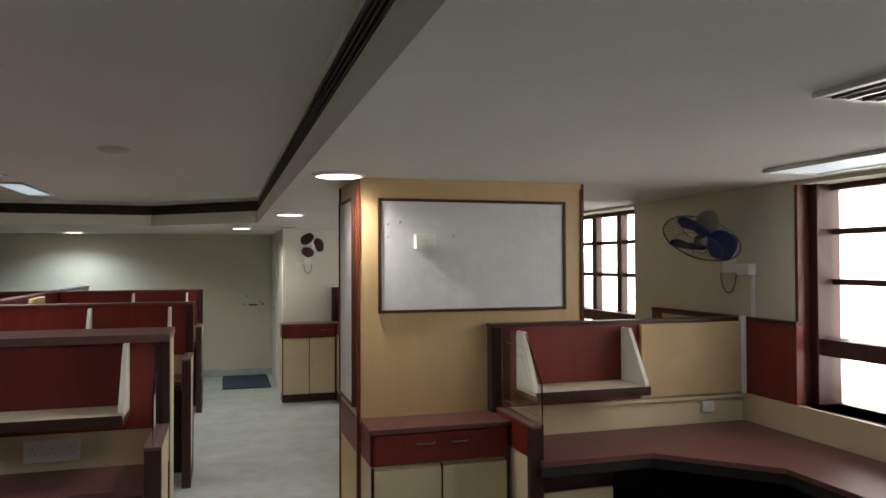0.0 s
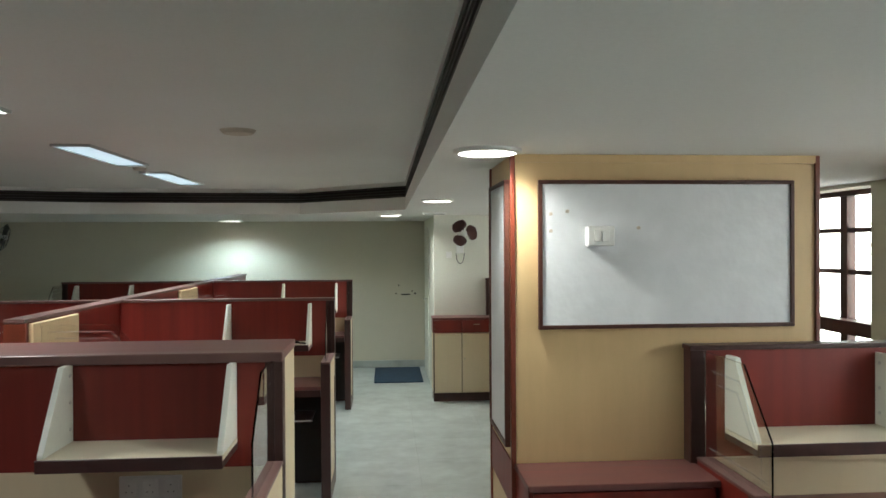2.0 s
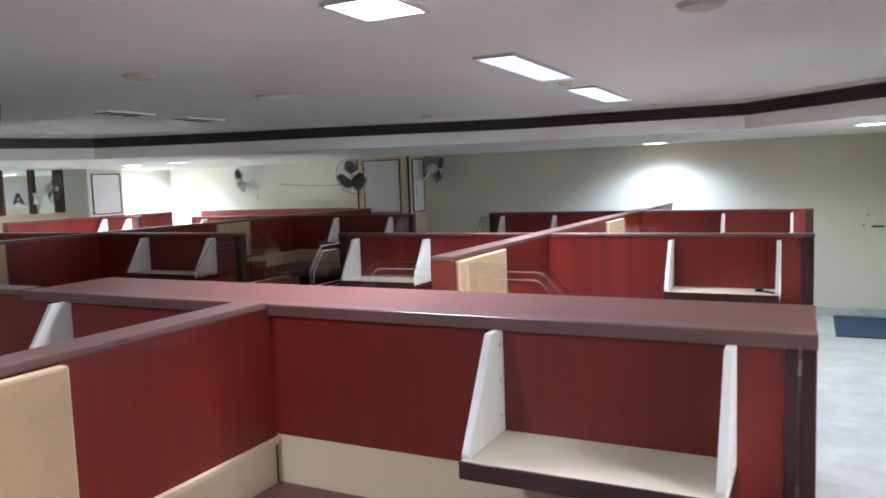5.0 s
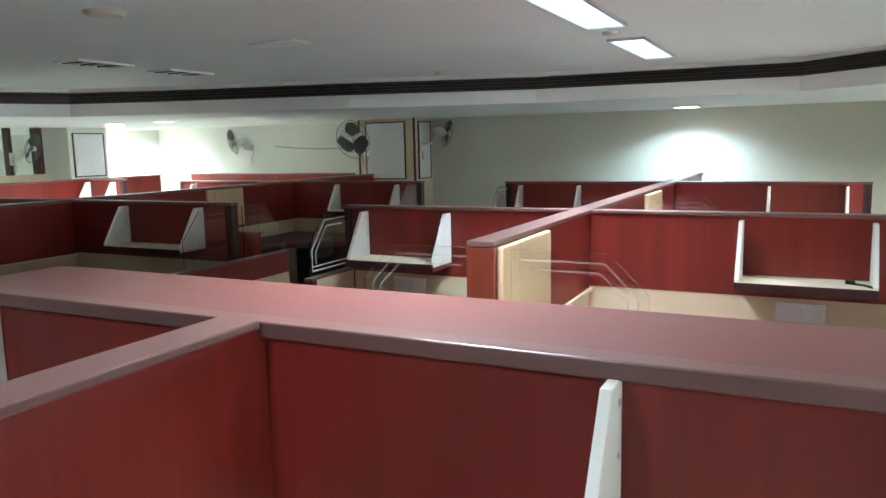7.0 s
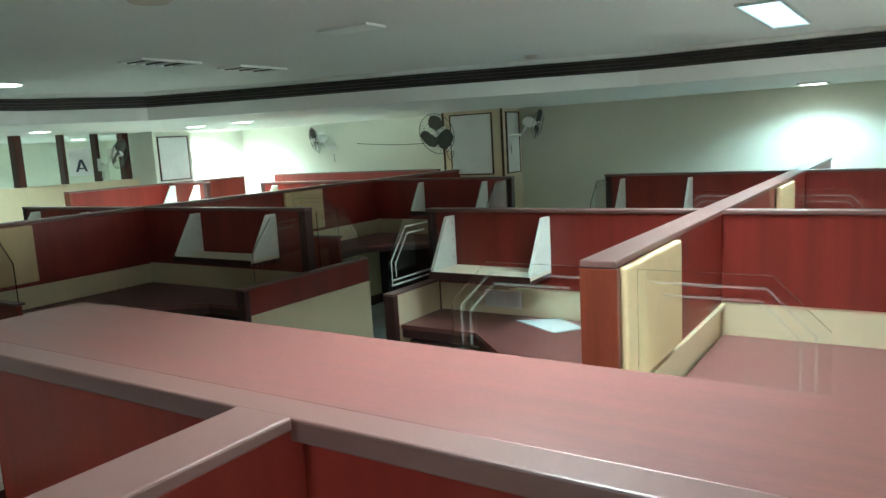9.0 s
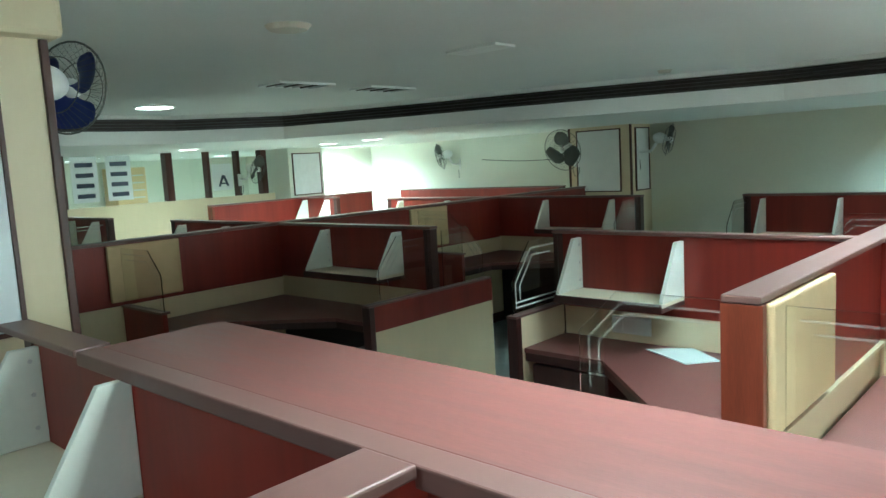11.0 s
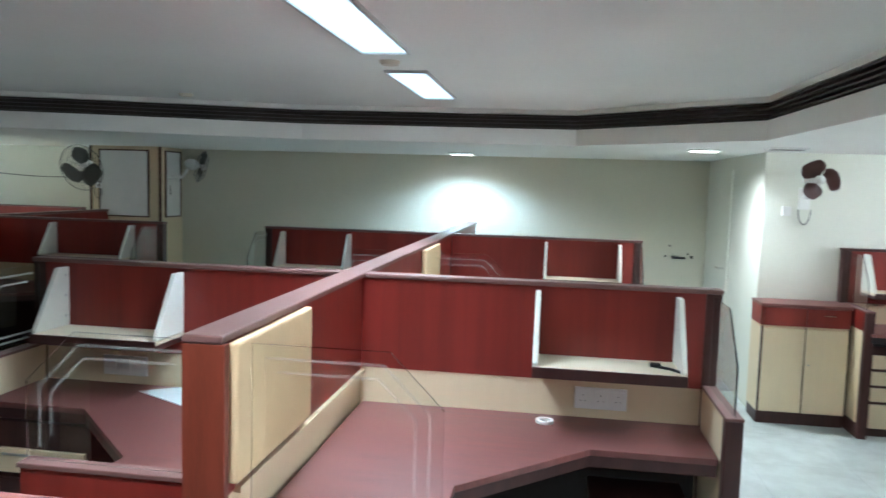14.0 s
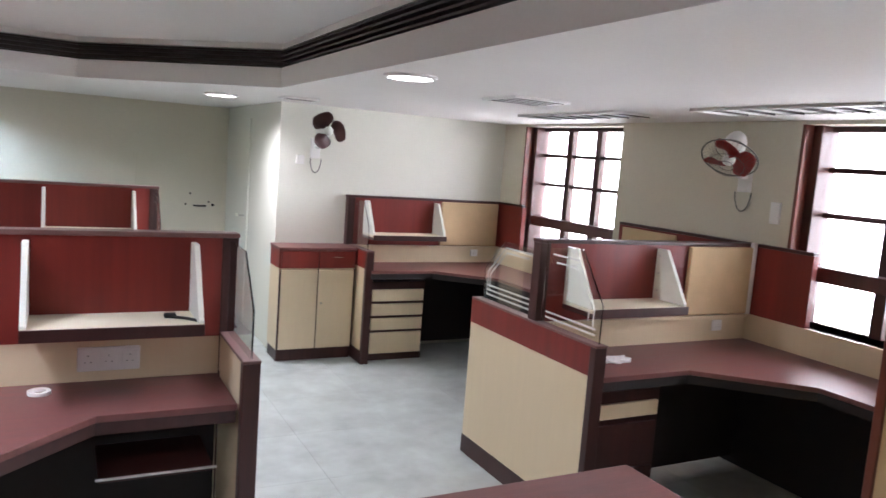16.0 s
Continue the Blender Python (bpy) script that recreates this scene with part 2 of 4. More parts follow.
structure("wall_west", box(XW - 0.2, XW, 9.55, YN, 0, 2.5), WHITE_WALL, "pale painted wall lit by a downlight", "wall")
structure("wall_west_far", box(-13.2, -13, YS - 0.2, YN + 0.2, 0, 2.5), WHITE_WALL, "pale wall of the room behind the glass", "wall")
structure("wall_north_far", box(-13, -9.6, YN, YN + 0.2, 0, 2.5), WHITE_WALL, "pale wall of the room behind the glass", "wall")
structure("baseboard", box(-3.4, 1.13, YN - 0.015, YN, 0, 0.09), MARBLE, "pale marble skirting along the end wall", "skirting")

# east wall with three window openings
WINDOWS = [(2.1, 3.68, 0.88), (5.15, 6.43, 0.88), (7.86, 9.08, 0.88)]
bm = bmesh.new()
y = YS
for y0, y1, sill in WINDOWS:
    add_box(bm, XE, XE + 0.25, y, y0, 0, 2.5)
    add_box(bm, XE, XE + 0.25, y0, y1, 0, sill)
    add_box(bm, XE, XE + 0.25, y0, y1, SOFFIT - 0.02, 2.5)
    y = y1
add_box(bm, XE, XE + 0.25, y, YN + 0.2, 0, 2.5)
structure("wall_east", bm, WALL, "cream painted window wall", "wall")


def window(i, y0, y1, sill):
    """Dark wood casement: frame, mullions, bars and panes set 12 cm into the wall."""
    t = thing("window_%d" % i, "dark wooden window with three columns of bright panes", "window", "windows", kind="structure")
    top = SOFFIT - 0.02
    x0, x1 = XE + 0.14, XE + 0.2
    part("window_frame", box(x0 - 0.08, x1, y1 - 0.07, y1, sill, top, 0.004), WOOD, t)
    part("window_frame", box(x0 - 0.08, x1, y0, y0 + 0.07, sill, top, 0.004), WOOD, t)
    part("window_frame", box(x0, x1, y0 + 0.07, y1 - 0.07, top - 0.03, top, 0.003), WOOD, t)
    part("window_sill", box(XE - 0.02, x1, y0, y1, sill - 0.025, sill, 0.004), REDWOOD, t, "reddish wooden sill")
    part("reveal_board", box(XE - 0.01, x0 - 0.08, y1 - 0.02, y1, sill, top, 0.003), REDWOOD, t)
    part("rail", box(x0 - 0.07, x1, y0 + 0.07, y1 - 0.07, 1.12, 1.2, 0.004), WOOD, t, "thick dark middle rail")
    w = (y1 - y0 - 0.14) / 3
    for k in (1, 2):
        ym = y0 + 0.07 + w * k
        part("mullion", box(x0, x1, ym - 0.032, ym + 0.032, sill, top - 0.03, 0.004), WOOD, t)
    for z in (1.472, 1.715):
        part("glazing_bar", box(x0 + 0.01, x1 - 0.01, y0 + 0.07, y1 - 0.07, z - 0.014, z + 0.014, 0.003), WOOD, t)
    for k in range(3):
        for z0, z1 in ((sill, 1.12), (1.2, 1.458), (1.486, 1.701), (1.729, top - 0.03)):
            ya = y0 + 0.07 + w * k + 0.03
            p = part("pane", box(x0 + 0.026, x0 + 0.03, ya, ya + w - 0.06, z0, z1), GLASS, t)
            p.visible_shadow = False


for i, (y0, y1, sill) in enumerate(WINDOWS):
    window(i + 1, y0, y1, sill)
structure("backdrop", box(9.0, 9.05, -6, 22, -3, 9), DAY, "overexposed daylight outside the windows", "backdrop")

# ---- ceilings ----
TRAY = [(0.79, YS), (0.79, 8.16), (-0.27, 9.12), (-2.3, 8.98), (-3.83, 8.44), (-5.33, 8.03), (-6.41, 7.62), (-6.9, 6.8), (-7.0, YS)]
structure("ceiling", box(-13.2, 3.3, YS - 0.2, YN + 0.2, UPPER, UPPER + 0.15), CEIL, "off-white painted raised ceiling", "ceiling")
# the lowered rim round the tray, built as a ring of quads with a vertical face
bm = bmesh.new()
OUTER = [(XE, YS), (XE, 8.16), (XE, YN), (-2.3, YN), (-3.83, YN), (-5.33, YN), (-13, YN), (-13, 6.8), (-13, YS)]
for k in range(len(TRAY) - 1):
    (a, b), (c, d) = TRAY[k], TRAY[k + 1]
    (e, f), (g, h) = OUTER[k], OUTER[k + 1]
    bm.faces.new([bm.verts.new(p) for p in ((a, b, SOFFIT), (c, d, SOFFIT), (g, h, SOFFIT), (e, f, SOFFIT))])
    bm.faces.new([bm.verts.new(p) for p in ((a, b, SOFFIT), (a, b, SLOT), (c, d, SLOT), (c, d, SOFFIT))])
    bm.faces.new([bm.verts.new(p) for p in ((a, b, UPPER - 0.035), (a, b, UPPER - 0.001), (c, d, UPPER - 0.001), (c, d, UPPER - 0.035))])
bmesh.ops.recalc_face_normals(bm, faces=bm.faces)
structure("ceiling_soffit", bm, CEIL, "lowered off-white ceiling rim", "ceiling")
# dark linear air slot between rim and raised ceiling: a backing and four slats to each run
slot = thing("ceiling_slot", "dark slatted linear air diffuser round the ceiling tray", "vent", kind="structure")
for k in range(len(TRAY) - 1):
    p, q = Vector((*TRAY[k], 0)), Vector((*TRAY[k + 1], 0))
    d = (q - p).normalized()
    out = Vector((d.y, -d.x, 0))
    m = Matrix.Translation((p + q) / 2) @ Matrix(((d.x, out.x, 0, 0), (d.y, out.y, 0, 0), (0, 0, 1, 0), (0, 0, 0, 1)))
    ln = (q - p).length
    pieces = [("backing", box(-ln / 2 - 0.05, ln / 2 + 0.05, 0.05, 0.06, SLOT - 0.005, UPPER - 0.036))]
    pieces += [("slat", box(-ln / 2 - 0.01, ln / 2 + 0.01, 0.004, 0.05, SLOT + 0.012 + j * 0.026, SLOT + 0.022 + j * 0.026)) for j in range(4)]
    for name, bm in pieces:
        bmesh.ops.transform(bm, verts=bm.verts, matrix=m)
        part(name, bm, SLOT_M, slot)



def downlight(x, y, z, r):
    t = thing("downlight", "round recessed downlight, lit, in the ceiling", "ceiling light", "downlights")
    bm = bmesh.new()
    bmesh.ops.create_cone(bm, cap_ends=True, segments=32, radius1=r * 0.93, radius2=r, depth=0.012, matrix=Matrix.Translation((x, y, z - 0.0075)))
    part("diffuser", bm, LIT_WARM, t)
    bm = bmesh.new()
    for k in range(32):
        a, b = 2 * math.pi * k / 32, 2 * math.pi * (k + 1) / 32
        ring = [(r, z), (r, z - 0.014), (r + 0.015, z - 0.01), (r + 0.018, z)]
        va = [bm.verts.new((x + q * math.cos(a), y + q * math.sin(a), h)) for q, h in ring]
        vb = [bm.verts.new((x + q * math.cos(b), y + q * math.sin(b), h)) for q, h in ring]
        for j in range(3):
            bm.faces.new((va[j], va[j + 1], vb[j + 1], vb[j]))
    part("rim", bm, PLASTIC, t)


for i, (x, y) in enumerate(DOWNLIGHTS):
    downlight(x, y, SOFFIT if i != 6 else UPPER, 0.1 if i != 6 else 0.14)


def panel_light(x0, x1, y0, y1, z, lit, label, name="ceiling_light"):
    t = thing(name, label, "ceiling light", "ceiling lights")
    part("diffuser", box(x0 + 0.012, x1 - 0.012, y0 + 0.012, y1 - 0.012, z - 0.008, z - 0.001), lit, t)
    for a in ((x0, x1, y0, y0 + 0.012), (x0, x1, y1 - 0.012, y1), (x0, x0 + 0.012, y0 + 0.012, y1 - 0.012), (x1 - 0.012, x1, y0 + 0.012, y1 - 0.012)):
        part("frame", box(*a, z - 0.016, z), ALU, t)
    return t


panel_light(-1.22, -0.96, 4.43, 4.72, UPPER, LIT_WARM, "square lit ceiling panel with thin frame")
panel_light(-1.26, -1.04, 5.75, 6.78, UPPER, LIT_COOL, "long lit recessed tube light with cool diffuser")
# unseen tube fitting, added to house the front fill lamp
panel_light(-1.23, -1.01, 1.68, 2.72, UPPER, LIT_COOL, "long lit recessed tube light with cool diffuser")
panel_light(-1.28, -1.06, 7.3, 8.42, UPPER, LIT_COOL, "long lit recessed tube light with cool diffuser")
panel_light(-1.44, -1.2, 10.7, 11.0, SOFFIT, LIT_WARM, "small square lit downlight near the end wall")
panel_light(2.68, 2.97, 2.4, 3.35, SOFFIT, LIT_COOL, "long lit tube light beside the window")


def louvre(x0, x1, y0, y1, z, label, n=9, along="y"):
    t = thing("ceiling_vent", label, "vent", "ceiling vents")
    part("backing", box(x0, x1, y0, y1, z - 0.004, z - 0.001), SLOT_M, t)
    for a in ((x0, x1, y0 - 0.02, y0), (x0, x1, y1, y1 + 0.02), (x0 - 0.02, x0, y0 - 0.02, y1 + 0.02), (x1, x1 + 0.02, y0 - 0.02, y1 + 0.02)):
        part("frame", box(*a, z - 0.014, z - 0.0005), PLASTIC, t)
    for k in range(n):
        f = (k + 0.5) / n
        if along == "y":
            c = y0 + (y1 - y0) * f
            part("slat", box(x0, x1, c - 0.004, c + 0.006, z - 0.016, z - 0.005), ALU if k % 2 else SLOT_M, t)
        else:
            c = x0 + (x1 - x0) * f
            part("slat", box(c - 0.004, c + 0.006, y0, y1, z - 0.016, z - 0.005), ALU if k % 2 else SLOT_M, t)


louvre(1.8, 2.15, 1.75, 2.1, SOFFIT, "square louvred air vent in the ceiling", 8, "x")
louvre(1.68, 1.98, 6.97, 7.27, SOFFIT, "square louvred air vent in the ceiling", 8)
louvre(2.48, 2.72, 7.1, 8.15, SOFFIT, "unlit tube light with mirror louvres in the ceiling", 12)
louvre(2.48, 2.72, 5.6, 6.55, SOFFIT, "unlit tube light with mirror louvres in the ceiling", 12)
louvre(-4.58, -4.38, 6.17, 6.57, UPPER, "unlit slatted fitting in the raised ceiling", 6)
louvre(-4.58, -4.38, 6.93, 7.33, UPPER, "unlit slatted fitting in the raised ceiling", 6)


def speaker(x, y, z, r=0.09):
    t = thing("ceiling_disc", "flat round beige ceiling disc", "detector", "ceiling discs")
    bm = bmesh.new()
    bmesh.ops.create_cone(bm, cap_ends=True, segments=24, radius1=r * 0.8, radius2=r, depth=0.018, matrix=Matrix.Translation((x, y, z - 0.009)))
    part("disc", bm, DISC, t)


speaker(-0.12, 5.22, UPPER)
# small disc stands in for the connector bracket between the tube lights
speaker(-1.19, 7.04, UPPER, 0.05)
louvre(1.0, 1.2, 8.78, 8.9, SOFFIT, "small dark slotted vent in the lowered ceiling", 4)
speaker(-2.9, 5.16, UPPER)
speaker(-2.92, 8.4, UPPER, 0.05)
part_strip = thing("ceiling_strip", "thin pale unlit strip fitting in the ceiling", "ceiling light")
part("diffuser", box(-3.06, -2.74, 6.24, 6.4, UPPER - 0.012, UPPER), PLASTIC, part_strip)


# ---- cubicle furniture ----
def framer(sx, py, d):
    """Local u from the spine towards the aisle, v from the partition to its front."""
    return lambda u0, u1, v0, v1, z0, z1, bevel=0.0: box(sx + d * u0, sx + d * u1, py - v0, py - v1, z0, z1, bevel)


def partition(sx, py, d, w, group, cap=True, u0=0.0375, th=0.05):
    b = framer(sx, py, d)
    t = thing("partition", "dark red laminate cubicle partition with cream lower panel", "partition", group)
    part("lower_panel", b(u0, w - 0.03, -th, 0, 0.1, 0.882), CREAM, t, "cream laminate panel")
    part("upper_panel", b(u0, w - 0.03, -th - 0.001, 0.003, 0.882, 1.262), RED, t)
    part("plinth", b(u0, w - 0.03, -th + 0.004, -0.004, 0, 0.1), DARK, t)
    part("end_post", b(w - 0.03, w + 0.03, -th - 0.006, 0.008, 0, 1.262, 0.003), DARK, t, "dark brown end post")
    if cap:
        part("top_cap", b(u0, w + 0.034, -th - 0.01, 0.012, 1.262, 1.28, 0.004), CAP, t, "brown capping strip")
    return t


def shelf(sx, py, d, ua, ub, group, wide_top=False):
    b = framer(sx, py, d)
    t = thing("wall_shelf", "ivory laminate shelf between white tapered brackets on a partition", "shelf", group)
    part("board", b(ua, ub, 0.004, 0.235, 0.967, 0.984, 0.002), IVORY, t)
    part("edge_strip", b(ua, ub, 0.2352, 0.243, 0.945, 0.986, 0.002), DARK, t, "dark red front edging")
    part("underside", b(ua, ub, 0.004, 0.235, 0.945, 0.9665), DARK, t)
    for u, s in ((ua, 1), (ub, -1)):
        x = sx + d * u
        x2 = sx + d * (u + 0.02 * s)
        part("bracket", prism([(py - 0.004, 0.985), (py - 0.225, 0.985), (py - 0.225, 0.997), (py - 0.075, 1.245), (py - 0.004, 1.245)], "x", x, x2, 0.002), BRACKET, t)
        for z in (1.03, 1.12, 1.21):
            xs = sx + d * (u + 0.0225 * s)
            part("screw", add_rod(bmesh.new(), (x2, py - 0.03, z), (xs, py - 0.03, z), 0.006), ALU, t)
    return t




def desk(sx, py, d, w, group, notch=True):
    t = thing("desk", "red-brown laminate corner desk with angled dark front edge", "desk", group)
    pts = [(0.047, 0.006), (w - 0.032, 0.006), (w - 0.032, 0.38), (w - 0.47, 0.38), (0.55, 0.8), (0.55, 1.2), (0.047, 1.2)]
    if not notch:
        pts = [(0.047, 0.006), (w - 0.032, 0.006), (w - 0.032, 0.38), (0.047, 0.38)]
    part("worktop", prism([(sx + d * u, py - v) for u, v in pts], "z", 0.713, 0.736, 0.002), RED_TOP, t)
    inner = [(u - 0.004 if u > 0.1 else u, v - 0.004 if v > 0.1 else v) for u, v in pts]
    part("edge_band", prism([(sx + d * u, py - v) for u, v in inner], "z", 0.671, 0.7125), DARK, t, "dark front edging")
    b = framer(sx, py, d)
    # the shade under the worktop is put into this panel's black
    part("modesty_shade_panel", b(0.06, w - 0.04, 0.012, 0.03, 0.02, 0.65), BLACK, t)
    if notch:
        part("side_support", b(0.06, 0.54, 1.16, 1.19, 0, 0.654), DARK, t)
        part("keyboard_tray", b(w - 0.46, w - 0.1, 0.06, 0.36, 0.5, 0.515, 0.003), DARK, t)
        part("tray_rail", b(w - 0.47, w - 0.09, 0.362, 0.372, 0.512, 0.521, 0.003), ALU, t, "chrome front rail of the keyboard tray")
    return t


def pane_lines(origin, axis_u, pts, parent, inset=(0.035, 0.07), width=0.008, mat=None, low=()):
    """Etched parallel lines that follow a chamfered pane; axis_u is the pane's run, z its height."""
    n = Vector(axis_u).cross(Vector((0, 0, 1)))
    for k in inset:
        us = [p[0] for p in pts]
        u0, u1 = min(us), max(us)
        z0, z1 = min(p[1] for p in pts), max(p[1] for p in pts)
        cu = sorted(pts, key=lambda p: p[0])[-1][1]
        ct = max(p[0] for p in pts if p[1] > z1 - 0.01)
        path = [(u0 + k, z1 - k), (ct - k * 0.4, z1 - k), (u1 - k, cu - k * 0.4), (u1 - k, z0 + k)]
        bm = bmesh.new()
        pv = [Vector(p) for p in path]
        dirs = [(q - p).normalized() for p, q in zip(pv, pv[1:])]
        edge = []
        for k2, p in enumerate(pv):
            da, db = dirs[max(0, k2 - 1)], dirs[min(len(dirs) - 1, k2)]
            nn = Vector((-da.y - db.y, da.x + db.x)).normalized()
            nn *= width / 2 / max(0.5, nn.dot(Vector((-db.y, db.x))))
            edge.append([bm.verts.new(Vector(origin) + Vector(axis_u) * q.x + Vector((0, 0, q.y)) + n * 0.0035) for q in (p + nn, p - nn)])
        for (a, c), (e, f) in zip(edge, edge[1:]):
            bm.faces.new((a, e, f, c))
        part("etched_line", bm, mat or ETCH, parent, "frosted white etched line")
    for k in low:
        u1, z0 = max(p[0] for p in pts), min(p[1] for p in pts)
        bm = bmesh.new()
        bm.faces.new([bm.verts.new(Vector(origin) + Vector(axis_u) * u + Vector((0, 0, z0 + z)) + n * 0.0035) for u, z in ((0.03, k), (u1 - 0.03, k), (u1 - 0.03, k + 0.009), (0.03, k + 0.009))])
        part("etched_line", bm, mat or ETCH, parent, "frosted white etched line")


def glass_screen(origin, axis_u, pts, group, lines=(0.035, 0.07), mat=None, low=()):
    """A chamfered clear pane that stands on a panel or desk; pts are (run, height)."""
    t = thing("glass_screen", "clear chamfered glass screen with etched white lines", "glass screen", group)
    o, a = Vector(origin), Vector(axis_u)
    n = a.cross(Vector((0, 0, 1)))
    bm = bmesh.new()
    lo = [bm.verts.new(o + a * p + Vector((0, 0, q)) - n * 0.003) for p, q in pts]
    hi = [bm.verts.new(o + a * p + Vector((0, 0, q)) + n * 0.003) for p, q in pts]
    bm.faces.new(lo), bm.faces.new(hi[::-1])
    for i in range(len(pts)):
        j = (i + 1) % len(pts)
        bm.faces.new((lo[i], hi[i], hi[j], lo[j]))
    bmesh.ops.recalc_face_normals(bm, faces=bm.faces)
    p = part("pane", bm, GLASS, t)
    p.visible_shadow = False
    if lines:
        pane_lines(origin, axis_u, pts, t, lines, 0.008, mat, low)
    return t


def side_panel(x, y0, y1, group, top=0.9, band=None):
    """Low panel along the aisle: red band over cream over dark skirting; y0 is the front end."""
    t = thing("side_panel", "low cream side panel with red top band and dark skirting", "partition", group)
    part("panel", box(x - 0.025, x + 0.025, y0 + 0.04, y1, 0.1, 0.745), CREAM, t)
    part("band", box(x - 0.028, x + 0.028, y0 + 0.04, y1, 0.745, top - 0.012), band or RED, t)
    part("cap", box(x - 0.031, x + 0.031, y0 - 0.002, y1, top - 0.012, top, 0.003), CAP, t)
    part("skirting", box(x - 0.029, x + 0.029, y0 + 0.04, y1, 0, 0.1), DARK, t)
    part("end_post", box(x - 0.03, x + 0.03, y0, y0 + 0.04, 0, top - 0.012, 0.003), DARK, t, "dark red-brown end post")
    return t


def socket(x0, x1, y, z0, z1, group="socket plates"):
    t = thing("socket_plate", "white plastic plate with sockets and switches", "socket", group)
    part("plate", box(x0, x1, y - 0.012, y, z0, z1, 0.003), PLASTIC, t)
    n = 3 if x1 - x0 > 0.15 else 1
    w = (x1 - x0) / n
    for k in range(n):
        a = x0 + w * k
        part("module", box(a + w * 0.12, a + w * 0.88, y - 0.015, y - 0.012, z0 + 0.012, z1 - 0.012, 0.001), PLASTIC, t)
        for dx, dz in ((0.5, 0.66), (0.36, 0.4), (0.64, 0.4)):
            part("pin_hole", add_rod(bmesh.new(), (a + w * dx, y - 0.0158, z0 + (z1 - z0) * dz), (a + w * dx, y - 0.014, z0 + (z1 - z0) * dz), 0.0022), GREY, t)


def pinboard(x0, x1, y0, y1, z0, z1, group="pin boards"):
    t = thing("pin_board", "beige fabric pin board with soft rounded edges", "pin board", group)
    part("board", box(x0, x1, y0, y1, z0, z1, 0.008), PIN, t)


def spine(x, y0, y1, group, short=-0.01):
    t = thing("spine_partition", "long red laminate partition between back-to-back cubicles", "partition", group)
    part("lower_panel", box(x - 0.035, x + 0.035, y0 + 0.03, y1, 0.1, 0.865), CREAM, t, "cream laminate panel")
    part("upper_panel", box(x - 0.038, x + 0.038, y0 + 0.03, y1, 0.865, 1.262), RED, t)
    part("ledge", box(x - 0.055, x + 0.055, y0 + 0.1, y1, 0.855, 0.872, 0.002), CREAM, t, "thin cream ledge")
    part("plinth", box(x - 0.03, x + 0.03, y0 + 0.03, y1, 0, 0.1), DARK, t)
    part("end_post", box(x - 0.055, x + 0.055, y0, y0 + 0.03, 0, 1.262, 0.003), REDWOOD, t, "reddish-brown end post")
    part("top_cap", box(x - 0.052, x + 0.052, y0 - 0.004, y1 - short, 1.264, 1.284, 0.004), CAP, t, "brown capping strip")


def aisle_pane(x, y_back, y_front, group, base=0.9, top=1.25, lines=(0.035, 0.07), mat=None, low=()):
    """Screen that runs from a partition's end towards its front along the aisle."""
    s = -1 if y_front < y_back else 1
    r = abs(y_front - y_back)
    glass_screen((x, y_back, 0), (0, s, 0), [(0, base), (r, base), (r, base + 0.17), (r * 0.62, top), (0, top)], group, lines, mat, low)


def bay(sx, py, d, w, group, brackets=(0.76, 1.325), cap=True, part_row=True, sockets=True, board=True, desk_on=True, screens=True, side=True, front=True, pin=0.74, lines=(0.035, 0.07)):
    if part_row:
        partition(sx, py, d, w, group, cap)
    shelf(sx, py, d, *brackets, group + " shelves")
    if desk_on:
        desk(sx, py, d, w, group + " desks")
    x_end = sx + d * w
    if side:
        side_panel(x_end, py - 0.43, py - 0.01, group + " side panels", band=CREAM)
    if screens:
        aisle_pane(x_end, py - 0.01, py - 0.42, group + " screens", lines=lines, mat=ETCH_BOLD if d < 0 else None, low=(0.03, 0.055) if d < 0 else ())
        glass_screen((sx + d * 0.07, py - 1.215, 0), (d, 0, 0), [(0, 0.882 if front else 0.737), (0.5, 0.882 if front else 0.737), (0.5, 1.1), (0.36, 1.24), (0, 1.24)], group + " screens")
        if front:
            b = framer(sx, py, d)
            t = thing("front_panel", "low red-brown panel under a glass screen at the desk end", "partition", group + " front panels")
            part("panel", b(0.06, 0.58, 1.205, 1.235, 0, 0.865), RED, t)
            part("cap", b(0.058, 0.585, 1.185, 1.245, 0.866, 0.88, 0.003), CAP, t)
    if sockets:
        xa, xb = sorted((sx + d * 0.93, sx + d * 1.138))
        socket(xa, xb, py, 0.772, 0.86)
    if board:
        xa, xb = sorted((sx + d * 0.04, sx + d * 0.07))
        pinboard(xa, xb, py - 1.3, py - pin, 0.9, 1.258)


SX = -1.225
spine(SX, 5.27, 11.08, "middle block")
spine(SX, 2.74, 4.056, "front row", 0.03)
for d in (1, -1):
    bay(SX, 6.615, d, 1.45, "middle block", front=d < 0, lines=(0.035, 0.07) if d < 0 else ())
    bay(SX, 9.29, d, 1.45, "middle block", sockets=False)
# front row: storage-backed partition with a wide top
bay(SX, 4.06, 1, 1.45, "front row", cap=False, screens=False, pin=0.68)
bay(SX, 4.06, -1, 1.45, "front row", brackets=(0.84, 1.4), cap=False, screens=False)
aisle_pane(SX + 1.45, 4.05, 3.64, "front row screens")
t = thing("wide_partition_top", "wide red-brown laminate top over a storage-backed partition", "counter")
part("top", box(-2.3, 0.255, 4.0945, 4.415, 1.245, 1.275, 0.003), RED_TOP, t)
part("front_edge", box(-2.3, 0.257, 4.034, 4.094, 1.243, 1.277, 0.004), CAP, t, "brown capping along the front")
